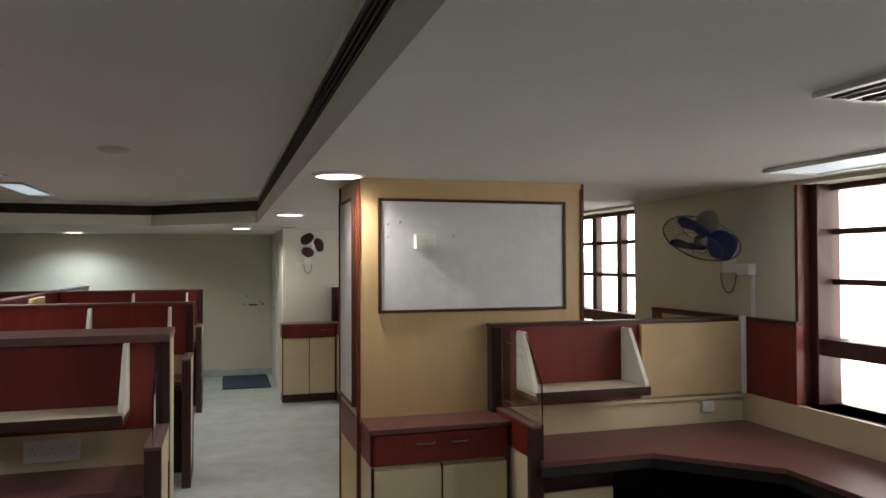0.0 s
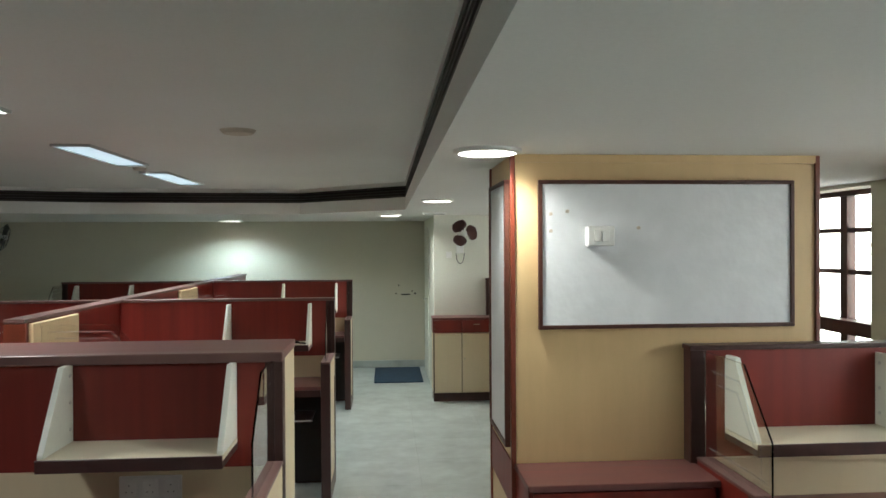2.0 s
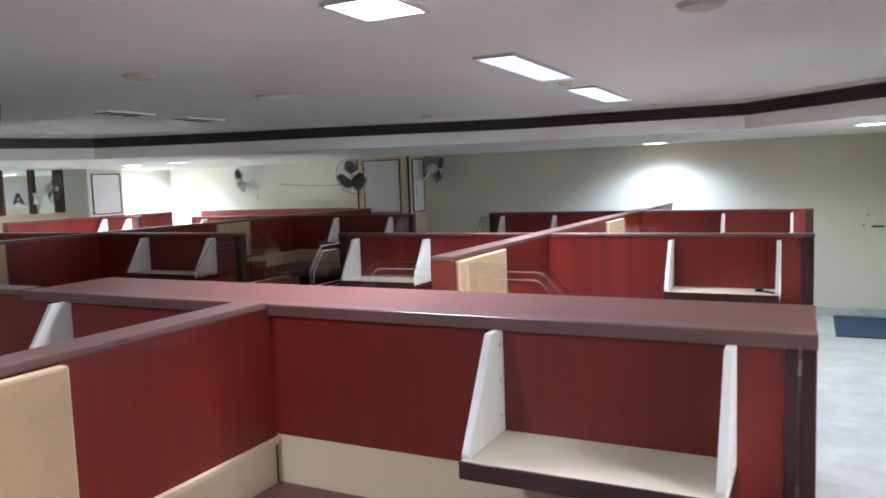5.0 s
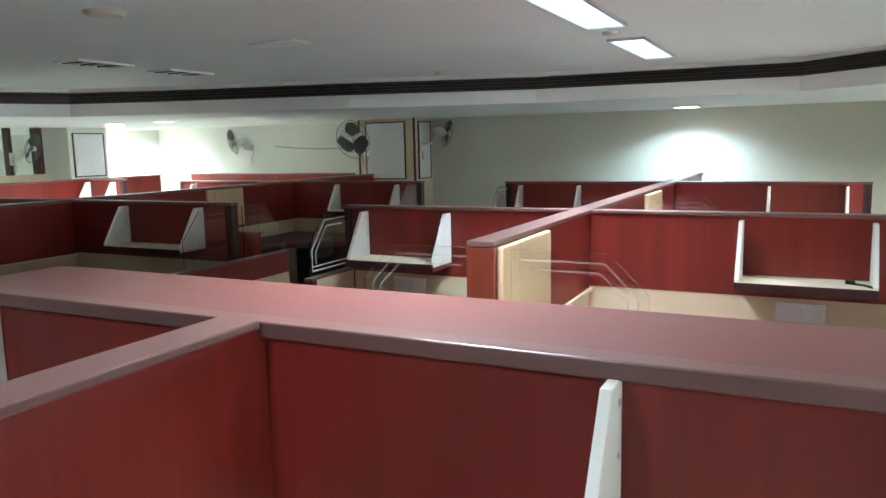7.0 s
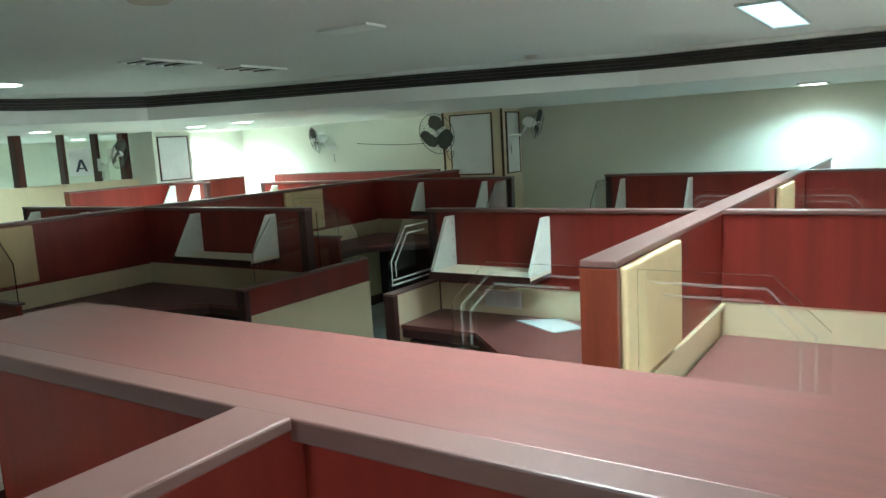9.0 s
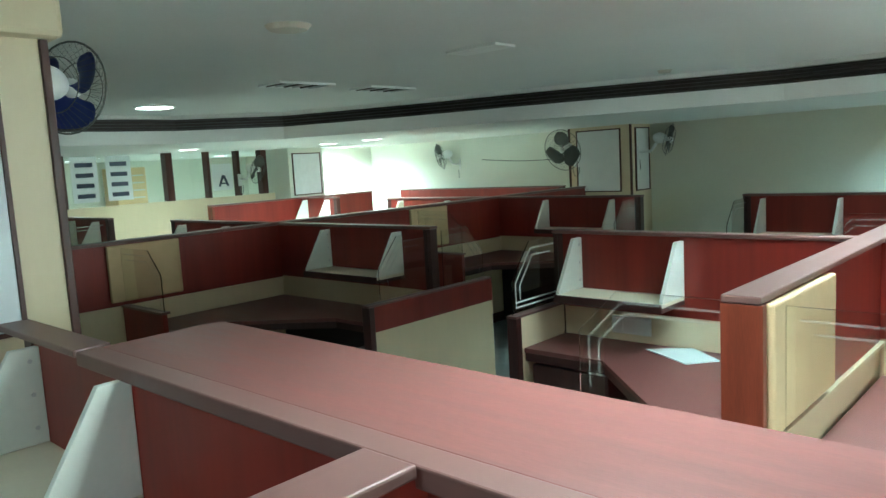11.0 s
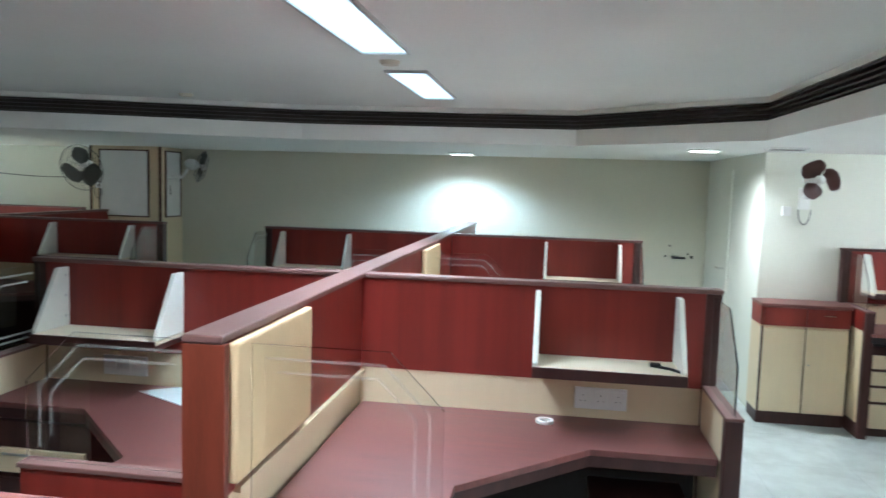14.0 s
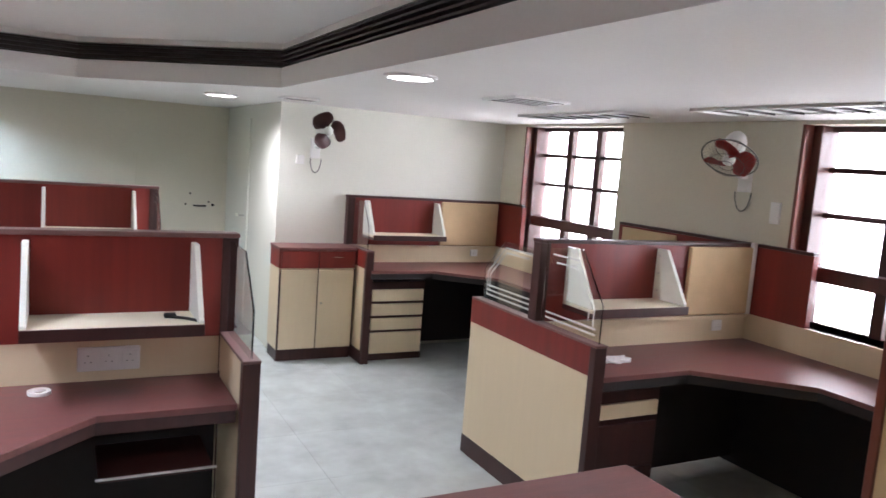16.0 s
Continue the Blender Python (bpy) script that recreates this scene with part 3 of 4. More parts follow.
part("end_panel", box(0.232, 0.25, 4.115, 4.41, 0.1, 1.244), CREAM, t, "cream laminate end panel")
part("back_panel", box(-2.29, 0.231, 4.38, 4.405, 0.1, 1.244), RED, t)
part("end_panel", box(-2.29, -2.27, 4.12, 4.379, 0.1, 1.244), CREAM, t)
part("plinth", box(-2.28, 0.245, 4.12, 4.4, 0, 0.099), DARK, t)
t = thing("low_wall_cap", "brown capping on a thin partition beside a column", "capping")
part("cap", box(-2.86, -2.302, 4.03, 4.12, 1.262, 1.28, 0.004), CAP, t)
t = thing("acrylic_sheet", "loose pale blue acrylic sheet lying on the desk", "sheet")
part("sheet", prism([(-2.13, 6.5), (-1.87, 6.36), (-1.77, 6.48), (-1.95, 6.62)], "z", 0.7365, 0.7405), ACRYLIC, t)
t = thing("tape_roll", "flattened roll of white tape on the desk", "tape")
bm = bmesh.new()
for k in range(24):
    a, b = 2 * math.pi * k / 24, 2 * math.pi * (k + 1) / 24
    for (r0, z0), (r1, z1) in (((0.022, 0.7365), (0.022, 0.748)), ((0.022, 0.748), (0.036, 0.748)), ((0.036, 0.748), (0.036, 0.7365))):
        bm.faces.new([bm.verts.new((-0.41 + r * math.cos(c), 6.5 + r * math.sin(c), z)) for r, z, c in ((r0, z0, a), (r1, z1, a), (r1, z1, b), (r0, z0, b))])
part("ring", bm, PLASTIC, t)

t = thing("cable_end", "short black plug lead lying on the shelf", "cable")
part("lead", rods([(0.0, 6.5, 0.988), (0.05, 6.47, 0.988), (0.09, 6.42, 0.988)], 0.006), BLACK, t)
part("plug", box(-0.02, 0.02, 6.49, 6.52, 0.9845, 1.0, 0.004), BLACK, t)

t = thing("drawer_pedestal", "dark drawer pedestal with one cream drawer front", "drawers", "pedestals")
part("body", box(-2.62, -2.2, 6.27, 6.575, 0, 0.65), DARK, t)
part("drawer", box(-2.6, -2.22, 6.25, 6.2695, 0.44, 0.54, 0.002), CREAM, t)
for k in range(2):
    part("drawer", box(-2.6, -2.22, 6.25, 6.2695, 0.05 + k * 0.19, 0.225 + k * 0.19, 0.002), DARK, t)

# ---- block beyond the second aisle ----
SD = -5.2
spine(SD, 5.0, 11.3, "far block")
for y in (6.61, 9.29):
    bay(SD, y, 1, 1.58, "far block", brackets=(0.63, 1.36), sockets=False, side=False, pin=0.82)
    bay(SD, y, -1, 1.58, "far block", brackets=(0.63, 1.36), sockets=False, screens=False, pin=0.82)
side_panel(SD + 1.58 + 0.061, 6.02, 7.1, "far block side panels")
aisle_pane(SD + 1.64, 6.67, 7.05, "far block screens")
partition(-9.3, 6.61, 1, 1.13, "far west row")
shelf(-9.3, 6.61, 1, 0.3, 0.95, "far west row shelves")
aisle_pane(-8.17, 6.6, 6.05, "far west row screens", mat=ETCH_BOLD, low=(0.03, 0.055))
side_panel(-8.17, 6.0, 6.6, "far west row side panels")
partition(-8.6, 11.25, 1, 2.9, "far block", u0=0.0)
spine(-8.9, 8.2, 10.9, "far block")
shelf(-8.86, 9.6, 1, 0.1, 0.6, "far block shelves")
partition(-8.9, 9.6, 1, 0.75, "far block")

# ---- window-side cubicles ----
def window_bay(x0, py, group, post=0.0, pin=0.76, reach=(0.1, 0.68)):
    """Partition from the aisle to the window wall, shelf, pin board, corner desk and return."""
    w = XE - 0.02 - x0
    t = thing("partition", "dark red laminate partition with cream lower panel by the window wall", "partition", group)
    part("lower_panel", box(x0 + 0.033, XE - 0.045, py, py + 0.05, 0.1, 0.87), CREAM, t, "cream laminate panel")
    part("ledge", box(x0 + 0.03, XE - 0.045, py - 0.02, py - 0.0005, 0.862, 0.88, 0.002), CREAM, t, "cream cable ledge")
    part("upper_panel", box(x0 + 0.03, XE - 0.045, py - 0.003, py + 0.051, 0.881, 1.262), RED, t)
    part("end_post", box(x0 - 0.03, x0 + 0.03, py - 0.008, py + 0.056, post, 1.262, 0.003), DARK, t)
    part("top_cap", box(x0 - 0.034, XE - 0.045, py - 0.012, py + 0.06, 1.262, 1.28, 0.004), DARK, t)
    shelf(x0, py, 1, *reach, group + " shelves")
    pinboard(x0 + pin, XE - 0.06, py - 0.03, py - 0.004, 0.885, 1.258)
    # red panelling along the window wall
    t = thing("wall_panel", "dark red panelling under the window with cream lower part", "wall panel", group)
    y0 = py - 0.38
    part("upper_panel", box(XE - 0.04, XE - 0.002, y0, py + 0.05, 0.881, 1.262), RED, t)
    part("lower_panel", box(XE - 0.04, XE - 0.002, py - 1.65, py + 0.05, 0.7, 0.88), CREAM, t)
    # wall below the desk coloured black for the kneehole's shade
    part("base_shade_panel", box(XE - 0.038, XE - 0.002, py - 1.65, py + 0.05, 0, 0.699), BLACK, t)
    part("cap", box(XE - 0.045, XE - 0.001, y0, py + 0.05, 1.263, 1.28, 0.003), DARK, t)
    t = thing("desk", "red-brown laminate corner desk with angled front under a window", "desk", group + " desks")
    pts = [(x0 + 0.032, py - 0.003), (XE - 0.042, py - 0.003), (XE - 0.042, py - 1.5), (XE - 0.5, py - 1.5), (XE - 0.5, py - 0.82), (x0 + 0.55, py - 0.45), (x0 + 0.032, py - 0.45)]
    part("worktop", prism(pts, "z", 0.713, 0.736, 0.002), RED_TOP, t)
    part("edge_band", prism([(x, y + 0.004 if y < py - 0.1 else y) for x, y in pts], "z", 0.671, 0.7125), BLACK, t, "black front edging")
    # black here again stands for shade under the worktop
    part("modesty_shade_panel", box(x0 + 0.5, XE - 0.05, py - 0.03, py - 0.012, 0.05, 0.639), BLACK, t)
    part("support", box(XE - 0.48, XE - 0.05, py - 1.49, py - 1.46, 0, 0.639), DARK, t)
    socket(XE - 0.3, XE - 0.23, py - 0.0005, 0.79, 0.85)


def pedestal(x0, x1, y0, y1, n, group, front_only=False):
    t = thing("drawer_pedestal", "drawer pedestal with cream fronts in a dark carcass", "drawers", group)
    part("body", box(x0, x1, y0 + 0.02, y1, 0.0, 0.635), DARK, t)
    z = 0.06
    for k in range(n):
        h = 0.19 if k == 0 else 0.115
        dr = part("drawer", box(x0 + 0.015, x1 - 0.015, y0, y0 + 0.0195, z, z + h - 0.022, 0.002), CREAM, t)
        z += h
    return t


window_bay(1.72, 4.02, "window cubicles")
window_bay(1.69, 6.62, "window cubicles", 0.886, 0.92, (0.13, 0.72))
window_bay(1.72, 9.36, "window cubicles", 0.0, 0.81, (0.11, 0.76))
pedestal(1.79, 2.26, 9.0, 9.34, 4, "pedestals")
pedestal(1.76, 2.15, 3.67, 4.0, 4, "pedestals")
t = thing("drawer_pedestal", "dark drawer pedestal with one cream drawer front", "drawers", "pedestals")
part("body", box(1.74, 2.16, 6.26, 6.6, 0, 0.635), DARK, t)
part("drawer", box(1.76, 2.14, 6.242, 6.2595, 0.51, 0.58, 0.002), CREAM, t)
for k in range(2):
    part("drawer", box(1.76, 2.14, 6.242, 6.2595, 0.06 + k * 0.22, 0.26 + k * 0.22, 0.002), DARK, t, "dark red drawer front")
# side panels and screens of these bays
side_panel(1.69, 6.15, 7.22, "window side panels", 0.885)
aisle_pane(1.69, 6.6, 6.17, "window screens", 0.885, 1.27, (0.05, 0.085), ETCH_BOLD, (0.03, 0.055))
aisle_pane(1.69, 6.685, 7.15, "window screens", 0.885, 1.22, (0.03, 0.055), ETCH_BOLD, (0.03, 0.055, 0.08))
aisle_pane(2.45, 6.685, 7.15, "window screens", 0.885, 1.22, (0.03, 0.055), ETCH_BOLD, (0.03, 0.055, 0.08))
side_panel(1.74, 3.6, 4.01, "window side panels", 0.885)
aisle_pane(1.74, 4.0, 3.55, "window screens", 0.885, 1.26, (0.06, 0.1), ETCH, (0.04,))
side_panel(1.74, 8.93, 9.35, "window side panels", 0.885)
aisle_pane(1.74, 9.35, 9.0, "window screens", 0.885, 1.25)
t = thing("partition", "dark panelling with beige board along the window wall", "partition", "window cubicles")
part("panel", box(XE - 0.04, XE - 0.003, 6.68, 7.75, 0.1, 1.262), RED, t)
part("cap", box(XE - 0.045, XE - 0.002, 6.68, 7.75, 1.263, 1.28, 0.003), DARK, t)
part("board", box(XE - 0.055, XE - 0.041, 7.2, 7.7, 0.9, 1.25, 0.004), PIN, t, "beige fabric board")
t = thing("wall_panel", "dark red panelling with beige board along the window wall", "wall panel", "window cubicles")
part("panel", box(XE - 0.04, XE - 0.003, 4.08, 4.88, 0.1, 1.262), RED, t)
part("cap", box(XE - 0.045, XE - 0.002, 4.08, 4.88, 1.263, 1.28, 0.003), DARK, t)
part("board", box(XE - 0.055, XE - 0.041, 4.2, 4.75, 0.9, 1.25, 0.004), PIN, t, "beige fabric board")
t = thing("crumpled_cloth", "crumpled white cloth on the desk", "cloth")
bm = bmesh.new()
bmesh.ops.create_icosphere(bm, subdivisions=4, radius=1)
for v in bm.verts:
    q = v.co.copy()
    v.co = Vector((q.x * 0.08, q.y * 0.04, max(-0.0, q.z * 0.022))) * (1 + 0.55 * noise.noise(q * 2.2)) 
bmesh.ops.translate(bm, verts=bm.verts, vec=(1.98, 6.38, 0.737))
part("cloth", bm, PAPER, t, smooth=True)


def cabinet(x0, x1, y0, y1, h, label, group, wide=False):
    t = thing("cabinet", label, "cabinet", group)
    part("body", box(x0, x1, y0 + 0.02, y1, 0.09, h - 0.16), CREAM, t)
    part("plinth", box(x0 + 0.005, x1 - 0.005, y0 + 0.03, y1, 0, 0.0895), DARK, t)
    part("band", box(x0 - 0.002, x1 + 0.002, y0 + 0.018, y1, h - 0.16, h - 0.022), RED, t, "dark red band under the top")
    part("top", box(x0 - 0.008, x1 + 0.008, y0 - 0.005, y1, h - 0.022, h, 0.003), RED_TOP, t)
    m = (x0 + x1) / 2
    for a, b in ((x0 + 0.012, m - 0.004), (m + 0.004, x1 - 0.012)):
        dr = part("door", box(a, b, y0, y0 + 0.0195, 0.1, h - 0.175, 0.002), CREAM, t)
    fronts = [(x0 + 0.012, x1 - 0.012)] if wide else [(x0 + 0.012, m - 0.004), (m + 0.004, x1 - 0.012)]
    pulls = (m - 0.075, m + 0.075) if wide else ((m + x1) / 2,)
    for a, b in fronts:
        dw = part("drawer", box(a, b, y0, y0 + 0.0175, h - 0.155, h - 0.028, 0.002), RED, t)
    for x in pulls:
        part("handle", rods([(x - 0.04, y0, h - 0.07), (x - 0.034, y0 - 0.018, h - 0.07), (x + 0.034, y0 - 0.018, h - 0.07), (x + 0.04, y0, h - 0.07)], 0.004, 6), GREY if wide else CHROME, dw, "slim metal pull")
    part("lock", add_rod(bmesh.new(), (m + 0.03, y0 - 0.006, 0.45), (m + 0.03, y0, 0.45), 0.008), CHROME, t)
    for x in (x0, m - 0.004, x1 - 0.012):
        part("stile", box(x, x + (0.012 if x != m - 0.004 else 0.008), y0 + 0.004, y0 + 0.0198, 0.095, h - 0.165), DARK, t)


cabinet(1.1, 1.7, 9.13, 9.415, 0.88, "cream two-door cabinet with dark red drawer band", "cabinets")
cabinet(1.075, 1.7, 3.82, 4.07, 0.862, "cream two-door cabinet with a wide red drawer before a column", "cabinets", True)

# ---- column with whiteboards ----
t = thing("column", "cream laminate clad column with dark wood corner trims", "column", kind="structure")
PX0, PX1, PY0, PY1 = 1.065, 2.2, 4.08, 4.6
part("cladding", box(PX0, PX1, PY0, PY1, 0, SOFFIT), TAN, t)
for x, y in ((PX0, PY0), (PX1, PY0), (PX0, PY1)):
    part("corner_trim", box(x - 0.009, x + 0.009, y - 0.009, y + 0.009, 0, SOFFIT - 0.001, 0.003), REDWOOD, t, "reddish wood corner strip")
part("cornice", box(PX0 - 0.006, PX1 + 0.006, PY0 - 0.008, PY0 - 0.0005, SOFFIT - 0.03, SOFFIT - 0.001), TAN, t)
part("side_band", box(PX0 - 0.006, PX0 - 0.0005, PY0 + 0.013, PY1 - 0.013, 0.7, 0.86), RED, t, "dark red band on the side")


def whiteboard(m, w, h, label, group="whiteboards", face=BOARD, fr=WOOD):
    """A board in its own plane: x across, z up, facing -y."""
    t = thing("whiteboard", label, "whiteboard", group, m)
    part("surface", box(-w / 2, w / 2, -0.012, 0, -h / 2, h / 2), face, t)
    f = 0.014
    for a in ((-w / 2 - f, w / 2 + f, h / 2, h / 2 + f), (-w / 2 - f, w / 2 + f, -h / 2 - f, -h / 2), (-w / 2 - f, -w / 2, -h / 2, h / 2), (w / 2, w / 2 + f, -h / 2, h / 2)):
        part("frame", box(a[0], a[1], -0.02, 0.0, a[2], a[3], 0.002), fr, t)
    return t


whiteboard(pose(1.63, PY0 - 0.001, 1.605), 0.92, 0.505, "worn whiteboard in a dark wooden frame on a column")
whiteboard(pose(PX0 - 0.001, 4.34, 1.39, 0, 0, -90), 0.38, 0.95, "tall narrow white board on the side of a column")
t = thing("switch_box", "square white switch box stuck on the whiteboard", "switch box")
part("box", box(1.325, 1.42, PY0 - 0.06, PY0 - 0.0135, 1.635, 1.705, 0.004), PLASTIC, t)
part("rocker", box(1.345, 1.37, PY0 - 0.064, PY0 - 0.0602, 1.65, 1.69, 0.002), PLASTIC, t)
part("rocker", box(1.375, 1.4, PY0 - 0.064, PY0 - 0.0602, 1.65, 1.69, 0.002), PLASTIC, t)

for x, z in ((1.2, 1.75), (1.26, 1.76), (1.2, 1.69), (1.52, 1.7)):
    t = thing("wall_plug", "small grey plastic plug remaining in the whiteboard", "plug", "board plugs")
    part("plug", add_rod(bmesh.new(), (x, PY0 - 0.024, z), (x, PY0 - 0.0135, z), 0.006), DISC, t)

# column beside the front row
t = thing("column", "cream clad column with dark trims and a stepped capital", "column", kind="structure")
part("cladding", box(-3.6, -2.87, 3.5, 4.25, 0, 2.09), CREAM, t)
part("capital", box(-3.65, -2.82, 3.45, 4.3, 2.09, 2.215, 0.02), CREAM, t, "projecting capital")
part("corner_trim", box(-2.882, -2.858, 4.238, 4.262, 0, 2.089, 0.003), WOOD, t)
whiteboard(pose(-2.869, 3.85, 1.6, 0, 0, 90), 0.5, 0.7, "white board on the side of a column")
# column by the end wall
t = thing("column", "beige column by the end wall with framed boards", "column", kind="structure")
part("cladding", box(-5.36, -4.56, 10.95, YN, 0, SOFFIT), CREAM, t)
for x in (-5.36, -4.56):
    part("corner_trim", box(x - 0.012, x + 0.012, 10.938, 10.962, 0, SOFFIT - 0.001, 0.003), WOOD, t)
whiteboard(pose(-4.97, 10.949, 1.57), 0.55, 0.69, "framed grey board on a column", face=PLASTIC)
whiteboard(pose(-4.559, 11.2, 1.57, 0, 0, 90), 0.3, 0.69, "narrow framed grey board on a column side", face=PLASTIC)
# far column and glass front on the west side
t = thing("column", "pale column with framed white board beside the glass front", "column", kind="structure")
part("cladding", box(-9.42, -8.98, 9.5, 10.1, 0, SOFFIT), WHITE_WALL, t)
whiteboard(pose(-8.979, 9.8, 1.6, 0, 0, 90), 0.46, 0.56, "framed white board on a far column")
t = thing("glass_partition", "glass office front with dark posts and cream sill", "glass partition", kind="structure")
part("sill_wall", box(-9.45, -9.35, 3.0, 9.5, 0, 1.36), CREAM, t)
for y in (3.0, 4.2, 5.4, 6.6, 7.9, 8.42, 8.87, 9.3):
    part("post", box(-9.46, -9.34, y + (0.05 if 8 < y < 9 else 0), y + 0.09, 1.36, SOFFIT), WOOD, t)
for y0, y1 in ((3.09, 4.2), (4.29, 5.4), (5.49, 6.6), (6.69, 7.9), (7.99, 8.47), (8.51, 8.92), (8.96, 9.3)):
    p = part("pane", box(-9.403, -9.397, y0, y1, 1.36, SOFFIT), GLASS, t)
    p.visible_shadow = False


# ---- fans ----
def fan(m, blade, label, reach=0.2, r=0.2, cage=True, tilt_down=14, phase=35, body=None):
    """Wall fan in its own space: the wall plate at the origin, the blades facing +y, turned down a little."""
    t = thing("wall_fan", label, "fan", "wall fans", m)
    part("wall_plate", box(-0.04, 0.04, 0, 0.02, -0.09, 0.07, 0.005), PLASTIC, t)
    part("arm", rods([(0, 0.02, 0), (0, reach * 0.5, 0.0), (0, reach * 0.7, 0.09)], 0.016), PLASTIC, t, smooth=True)
    hub = Vector((0, reach, 0.13))
    tilt = Matrix.Translation(hub) @ pose(0, 0, 0, -tilt_down)
    bm = bmesh.new()
    bmesh.ops.create_uvsphere(bm, u_segments=20, v_segments=12, radius=0.06, matrix=tilt @ Matrix.Translation((0, -0.05, 0)) @ Matrix.Diagonal((1, 1.35, 1, 1)))
    part("motor", bm, body or PLASTIC, t, smooth=True)
    bm = bmesh.new()
    bmesh.ops.create_uvsphere(bm, u_segments=16, v_segments=10, radius=0.035, matrix=tilt @ Matrix.Translation((0, 0.06, 0)))
    part("hub_cap", bm, body or PLASTIC, t, smooth=True)
    for k in range(3):
        bm = bmesh.new()
        grid = []
        for i in range(9):
            f = i / 8
            rad = 0.025 + (r * 0.9 - 0.025) * f
            half = radians(18 + 34 * math.sin(math.pi * min(1, f * 0.9 + 0.05)))
            row = []
            for j in range(7):
                g = j / 6 * 2 - 1
                a = g * half + radians(12) * f
                row.append(bm.verts.new((rad * math.cos(a), 0.05 + g * 0.028, rad * math.sin(a))))
            grid.append(row)
        for i in range(8):
            for j in range(6):
                bm.faces.new((grid[i][j], grid[i + 1][j], grid[i + 1][j + 1], grid[i][j + 1]))
        bmesh.ops.solidify(bm, geom=bm.faces[:], thickness=0.003)
        bmesh.ops.transform(bm, verts=bm.verts, matrix=tilt @ Matrix.Rotation(radians(120 * k + phase), 4, "Y"))
        part("blade", bm, blade, t, smooth=True)
    if cage:
        for y, rad in ((0.05, r), (0.1, r * 0.62), (0.105, r * 0.25), (-0.005, r * 0.6)):
            bm = bmesh.new()
            pts = [tilt @ Vector((rad * math.cos(a), y, rad * math.sin(a))) for a in [2 * math.pi * q / 28 for q in range(28)]]
            for p, q in zip(pts, pts[1:] + pts[:1]):
                add_rod(bm, p, q, 0.004 if rad == r else 0.0018, 5)
            part("cage_ring", bm, GREY, t)
        bm = bmesh.new()
        for k in range(36):
            a = 2 * math.pi * k / 36
            c, s = math.cos(a), math.sin(a)
            pts = [tilt @ Vector((q * c, y, q * s)) for q, y in ((0.04, 0.107), (r * 0.62, 0.1), (r, 0.05), (r * 0.6, -0.005))]
            for p, q in zip(pts, pts[1:]):
                add_rod(bm, p, q, 0.0007, 4)
        tagged(part("cage_wires", bm, GREY, t), kind="stuff")
    cord = [(0.045 * math.cos(math.pi * f), 0.03, -0.09 - 0.11 * math.sin(math.pi * f)) for f in [i / 12 for i in range(13)]]
    part("cord", rods(cord, 0.004, 6), GREY, t, "grey loop of cable")
    return t


fan(pose(XE, 4.16, 1.6, 0, 0, 114), BLUE, "blue-bladed wall fan on a white bracket by the window", 0.28, 0.2, tilt_down=55, body=GREY)
fan(pose(XE, 6.76, 1.65, 0, 0, 112), CRIMSON, "red-bladed wall fan on a white bracket by the window", 0.28, 0.15, tilt_down=52)
fan(pose(1.41, 9.42, 1.64, 0, 0, 184), BROWN, "brown-bladed wall fan without cage on a pale wall", 0.2, 0.16, cage=False, tilt_down=4, phase=72)
fan(pose(-3.13, 4.25, 1.87, 0, 0, 25), BLUE, "blue-bladed wall fan on a column", 0.17, 0.16, tilt_down=6, phase=95)
fan(pose(-5.26, 10.95, 1.6, 0, 0, 180), GREY, "grey wall fan on the end-wall column", 0.26, 0.24)
fan(pose(-4.56, 11.1, 1.65, 0, 0, -65), GREY, "grey wall fan on a column side", 0.3, 0.18)
fan(pose(-7.5, YN, 1.62, 0, 0, 125), GREY, "grey wall fan on a pale wall", 0.24, 0.19)
fan(pose(-9.34, 8.93, 1.58, 0, 0, -60), GREY, "grey wall fan on a far column", 0.24, 0.19)
t = thing("switch_box", "small white switch box under a wall fan", "switch box")
part("box", box(1.26, 1.32, 9.385, 9.4195, 1.5, 1.57, 0.004), PLASTIC, t)

t = thing("trunking", "white plastic cable trunking in the cubicle corner", "trunking", "trunking")
part("duct", box(XE - 0.075, XE - 0.046, 3.985, 4.012, 0.882, 1.285, 0.003), PLASTIC, t)
t = thing("switch_box", "white switch box on the wall beside a blue fan", "switch box")
part("box", box(XE - 0.05, XE - 0.0005, 3.96, 4.06, 1.5, 1.56, 0.004), PLASTIC, t)
t = thing("trunking", "thin white conduit down the window wall", "trunking", "trunking")
part("duct", box(XE - 0.014, XE - 0.0005, 3.97, 3.99, 1.281, 1.4995, 0.003), PLASTIC, t)
t = thing("trunking", "white plastic cable trunking in the cubicle corner", "trunking", "trunking")
part("duct", box(XE - 0.075, XE - 0.046, 6.585, 6.612, 0.882, 1.285, 0.003), PLASTIC, t)
t = thing("socket_plate", "small white plate beside a wall fan", "socket")
part("plate", box(XE - 0.02, XE - 0.0005, 6.5, 6.56, 1.4, 1.52, 0.004), PLASTIC, t)

t = thing("cable", "thin grey cable sagging along the pale wall", "cable")
part("run", rods([(-7.1 + 0.2 * k, YN - 0.006, 1.66 - 0.05 * math.sin(math.pi * k / 9)) for k in range(10)], 0.005, 5), GREY, t)

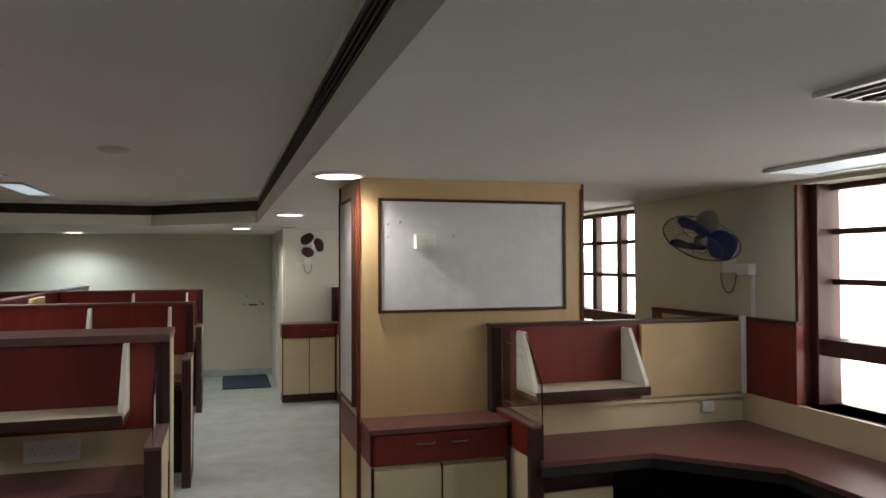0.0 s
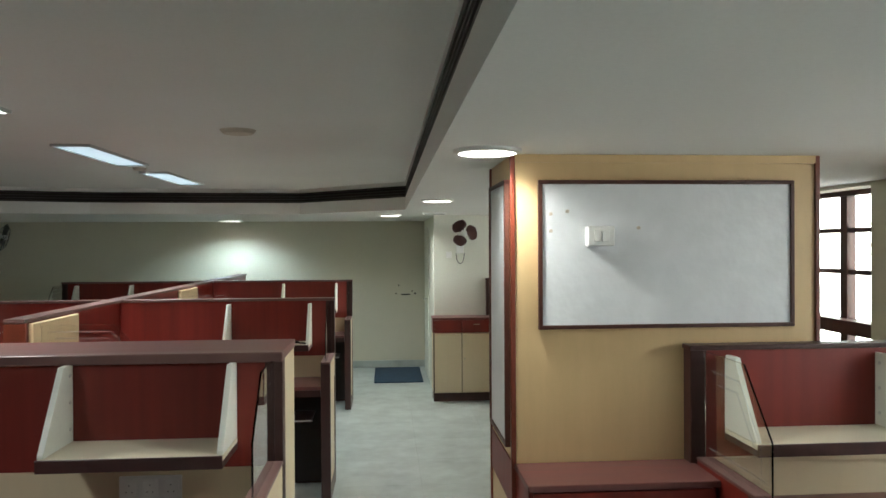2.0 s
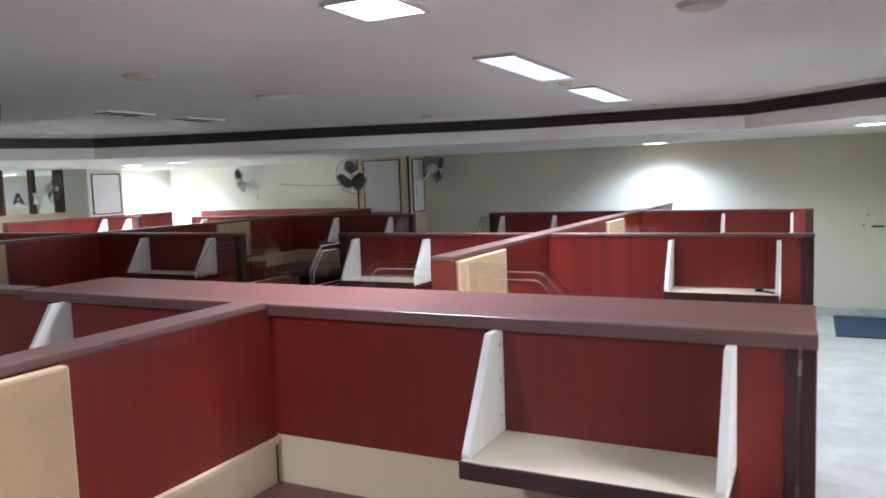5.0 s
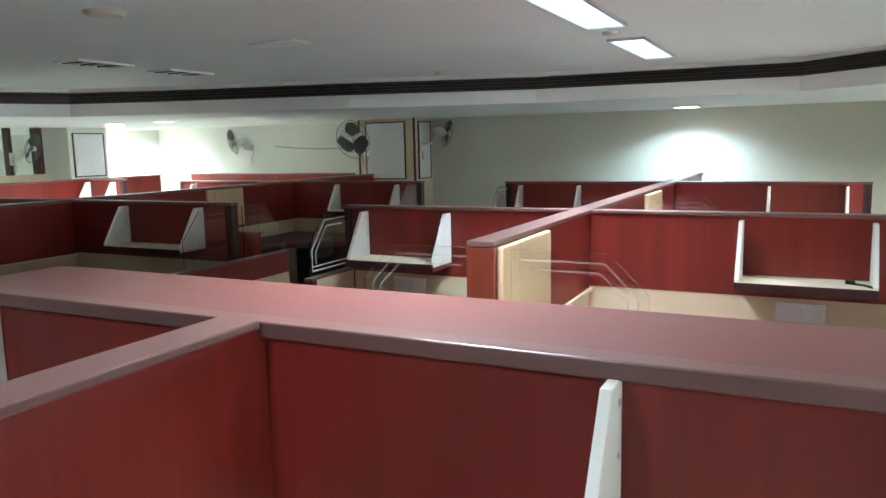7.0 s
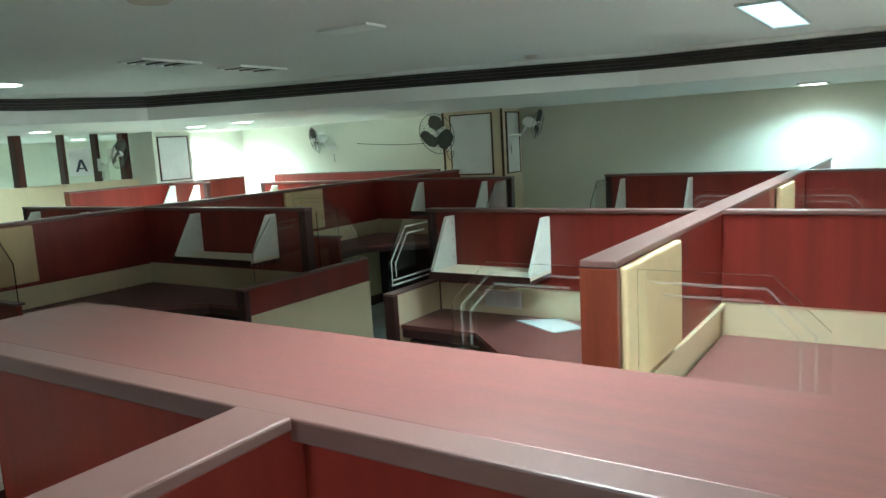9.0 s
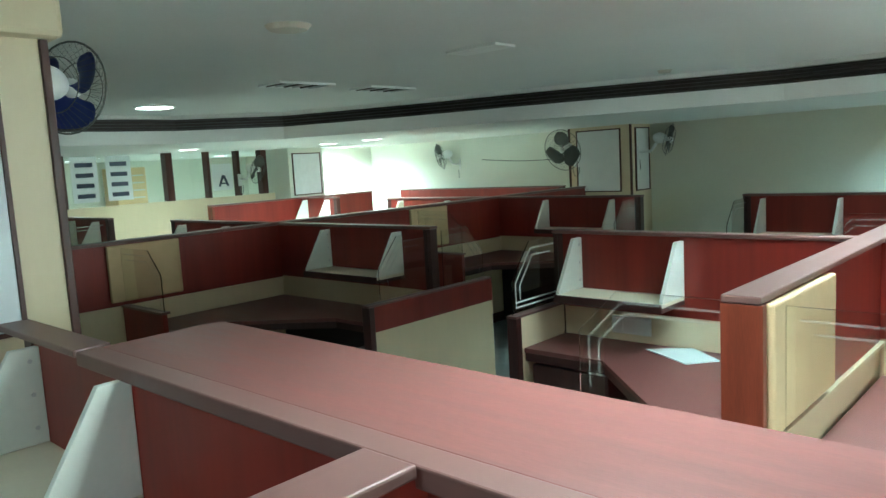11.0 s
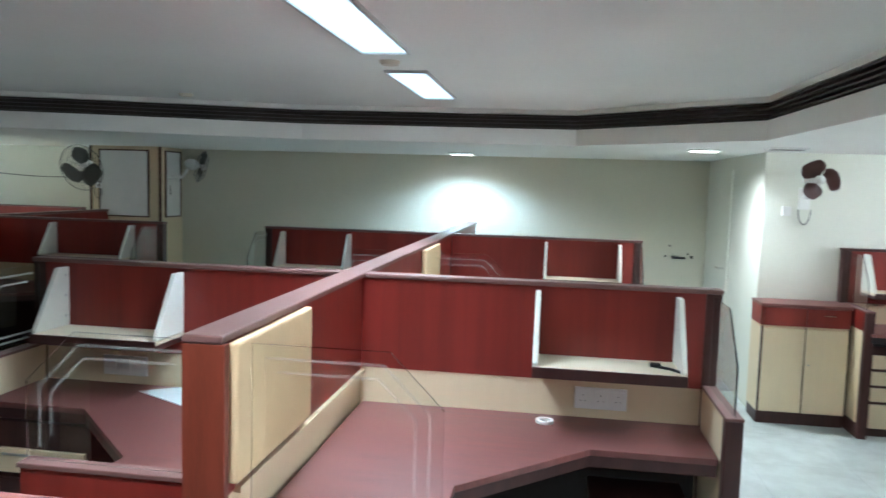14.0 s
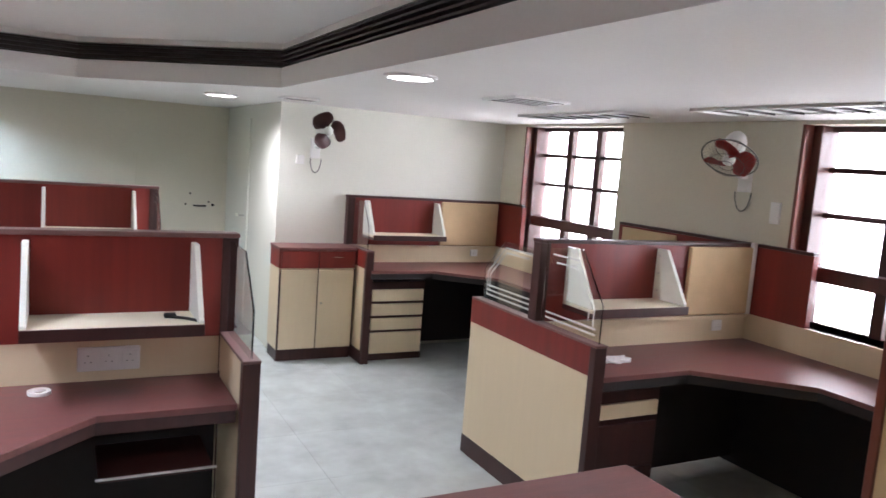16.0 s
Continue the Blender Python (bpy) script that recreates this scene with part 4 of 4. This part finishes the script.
# ---- door, mat ----
t = thing("door_1", "flush cream painted door in the end wall", "door", kind="structure")
part("leaf", box(0.28, 1.1, YN - 0.003, YN - 0.0005, 0.095, 1.9, 0.002), WALL, t)
hd = part("door_handle", rods([(0.82, YN - 0.002, 0.98), (0.82, YN - 0.05, 0.98), (0.93, YN - 0.05, 0.98)], 0.009), BLACK, t, "dark lever handle")
part("lock", add_rod(bmesh.new(), (1.0, YN - 0.03, 0.99), (1.0, YN - 0.002, 0.99), 0.014), BLACK, t)
for x, z in ((0.78, 1.1), (0.74, 0.99), (0.96, 1.02)):
    part("screw_mark", add_rod(bmesh.new(), (x, YN - 0.016, z), (x, YN - 0.002, z), 0.01), BLACK, t)
t = thing("door_2", "grey door with handle in the side wall", "door", kind="structure")
part("leaf", box(1.118, 1.1295, 10.4, 11.2, 0.01, 1.85, 0.002), WHITE_WALL, t)
part("door_handle", rods([(1.118, 10.5, 0.98), (1.07, 10.5, 0.98), (1.07, 10.6, 0.98)], 0.009), CHROME, t, "chrome lever handle")
t = thing("doormat", "blue ribbed doormat on the floor by the end door", "mat")
part("mat", box(0.46, 1.05, 10.24, 11.3, 0.001, 0.014, 0.004), MAT_M, t)

t = thing("tall_cabinet", "beige tall cabinet with glass shelves behind the glass front", "cabinet")
part("body", box(-12.9, -12.4, 8.6, 9.1, 0, 1.85, 0.01), TAN, t)
for k in range(4):
    part("shelf", box(-12.399, -12.38, 8.65, 9.05, 1.35 + k * 0.12, 1.37 + k * 0.12), ALU, t)
for y in (7.4, 7.75):
    t = thing("poster", "tall pale blue poster with dark bars on the far wall", "poster", "far posters")
    part("sheet", box(-12.99, -12.985, y, y + 0.28, 1.3, 1.93), PAPER, t)
    for k in range(4):
        part("bar", box(-12.984, -12.98, y + 0.07, y + 0.22, 1.38 + k * 0.14, 1.41 + k * 0.14), PRINT, t)

# ---- notices on the west glass ----
t = thing("notice", "white notice with a dark emblem on the glass", "notice", "notices")
part("sheet", box(-9.34, -9.336, 8.53, 8.83, 1.45, 1.8), PAPER, t)
part("emblem", prism([(8.61, 1.5), (8.64, 1.5), (8.69, 1.61), (8.74, 1.5), (8.77, 1.5), (8.71, 1.65), (8.67, 1.65)], "x", -9.335, -9.331), PRINT, t, "dark angular emblem")
part("emblem_bar", box(-9.335, -9.331, 8.65, 8.73, 1.53, 1.548), PRINT, t)
for y in (6.75, 7.15):
    t = thing("notice", "white poster with rows of blue bars on the glass", "notice", "notices")
    part("sheet", box(-9.34, -9.336, y, y + 0.3, 1.42, 1.95), PAPER, t)
    for k in range(4):
        part("bar", box(-9.335, -9.332, y + 0.05, y + 0.25, 1.47 + k * 0.12, 1.52 + k * 0.12), PRINT, t)
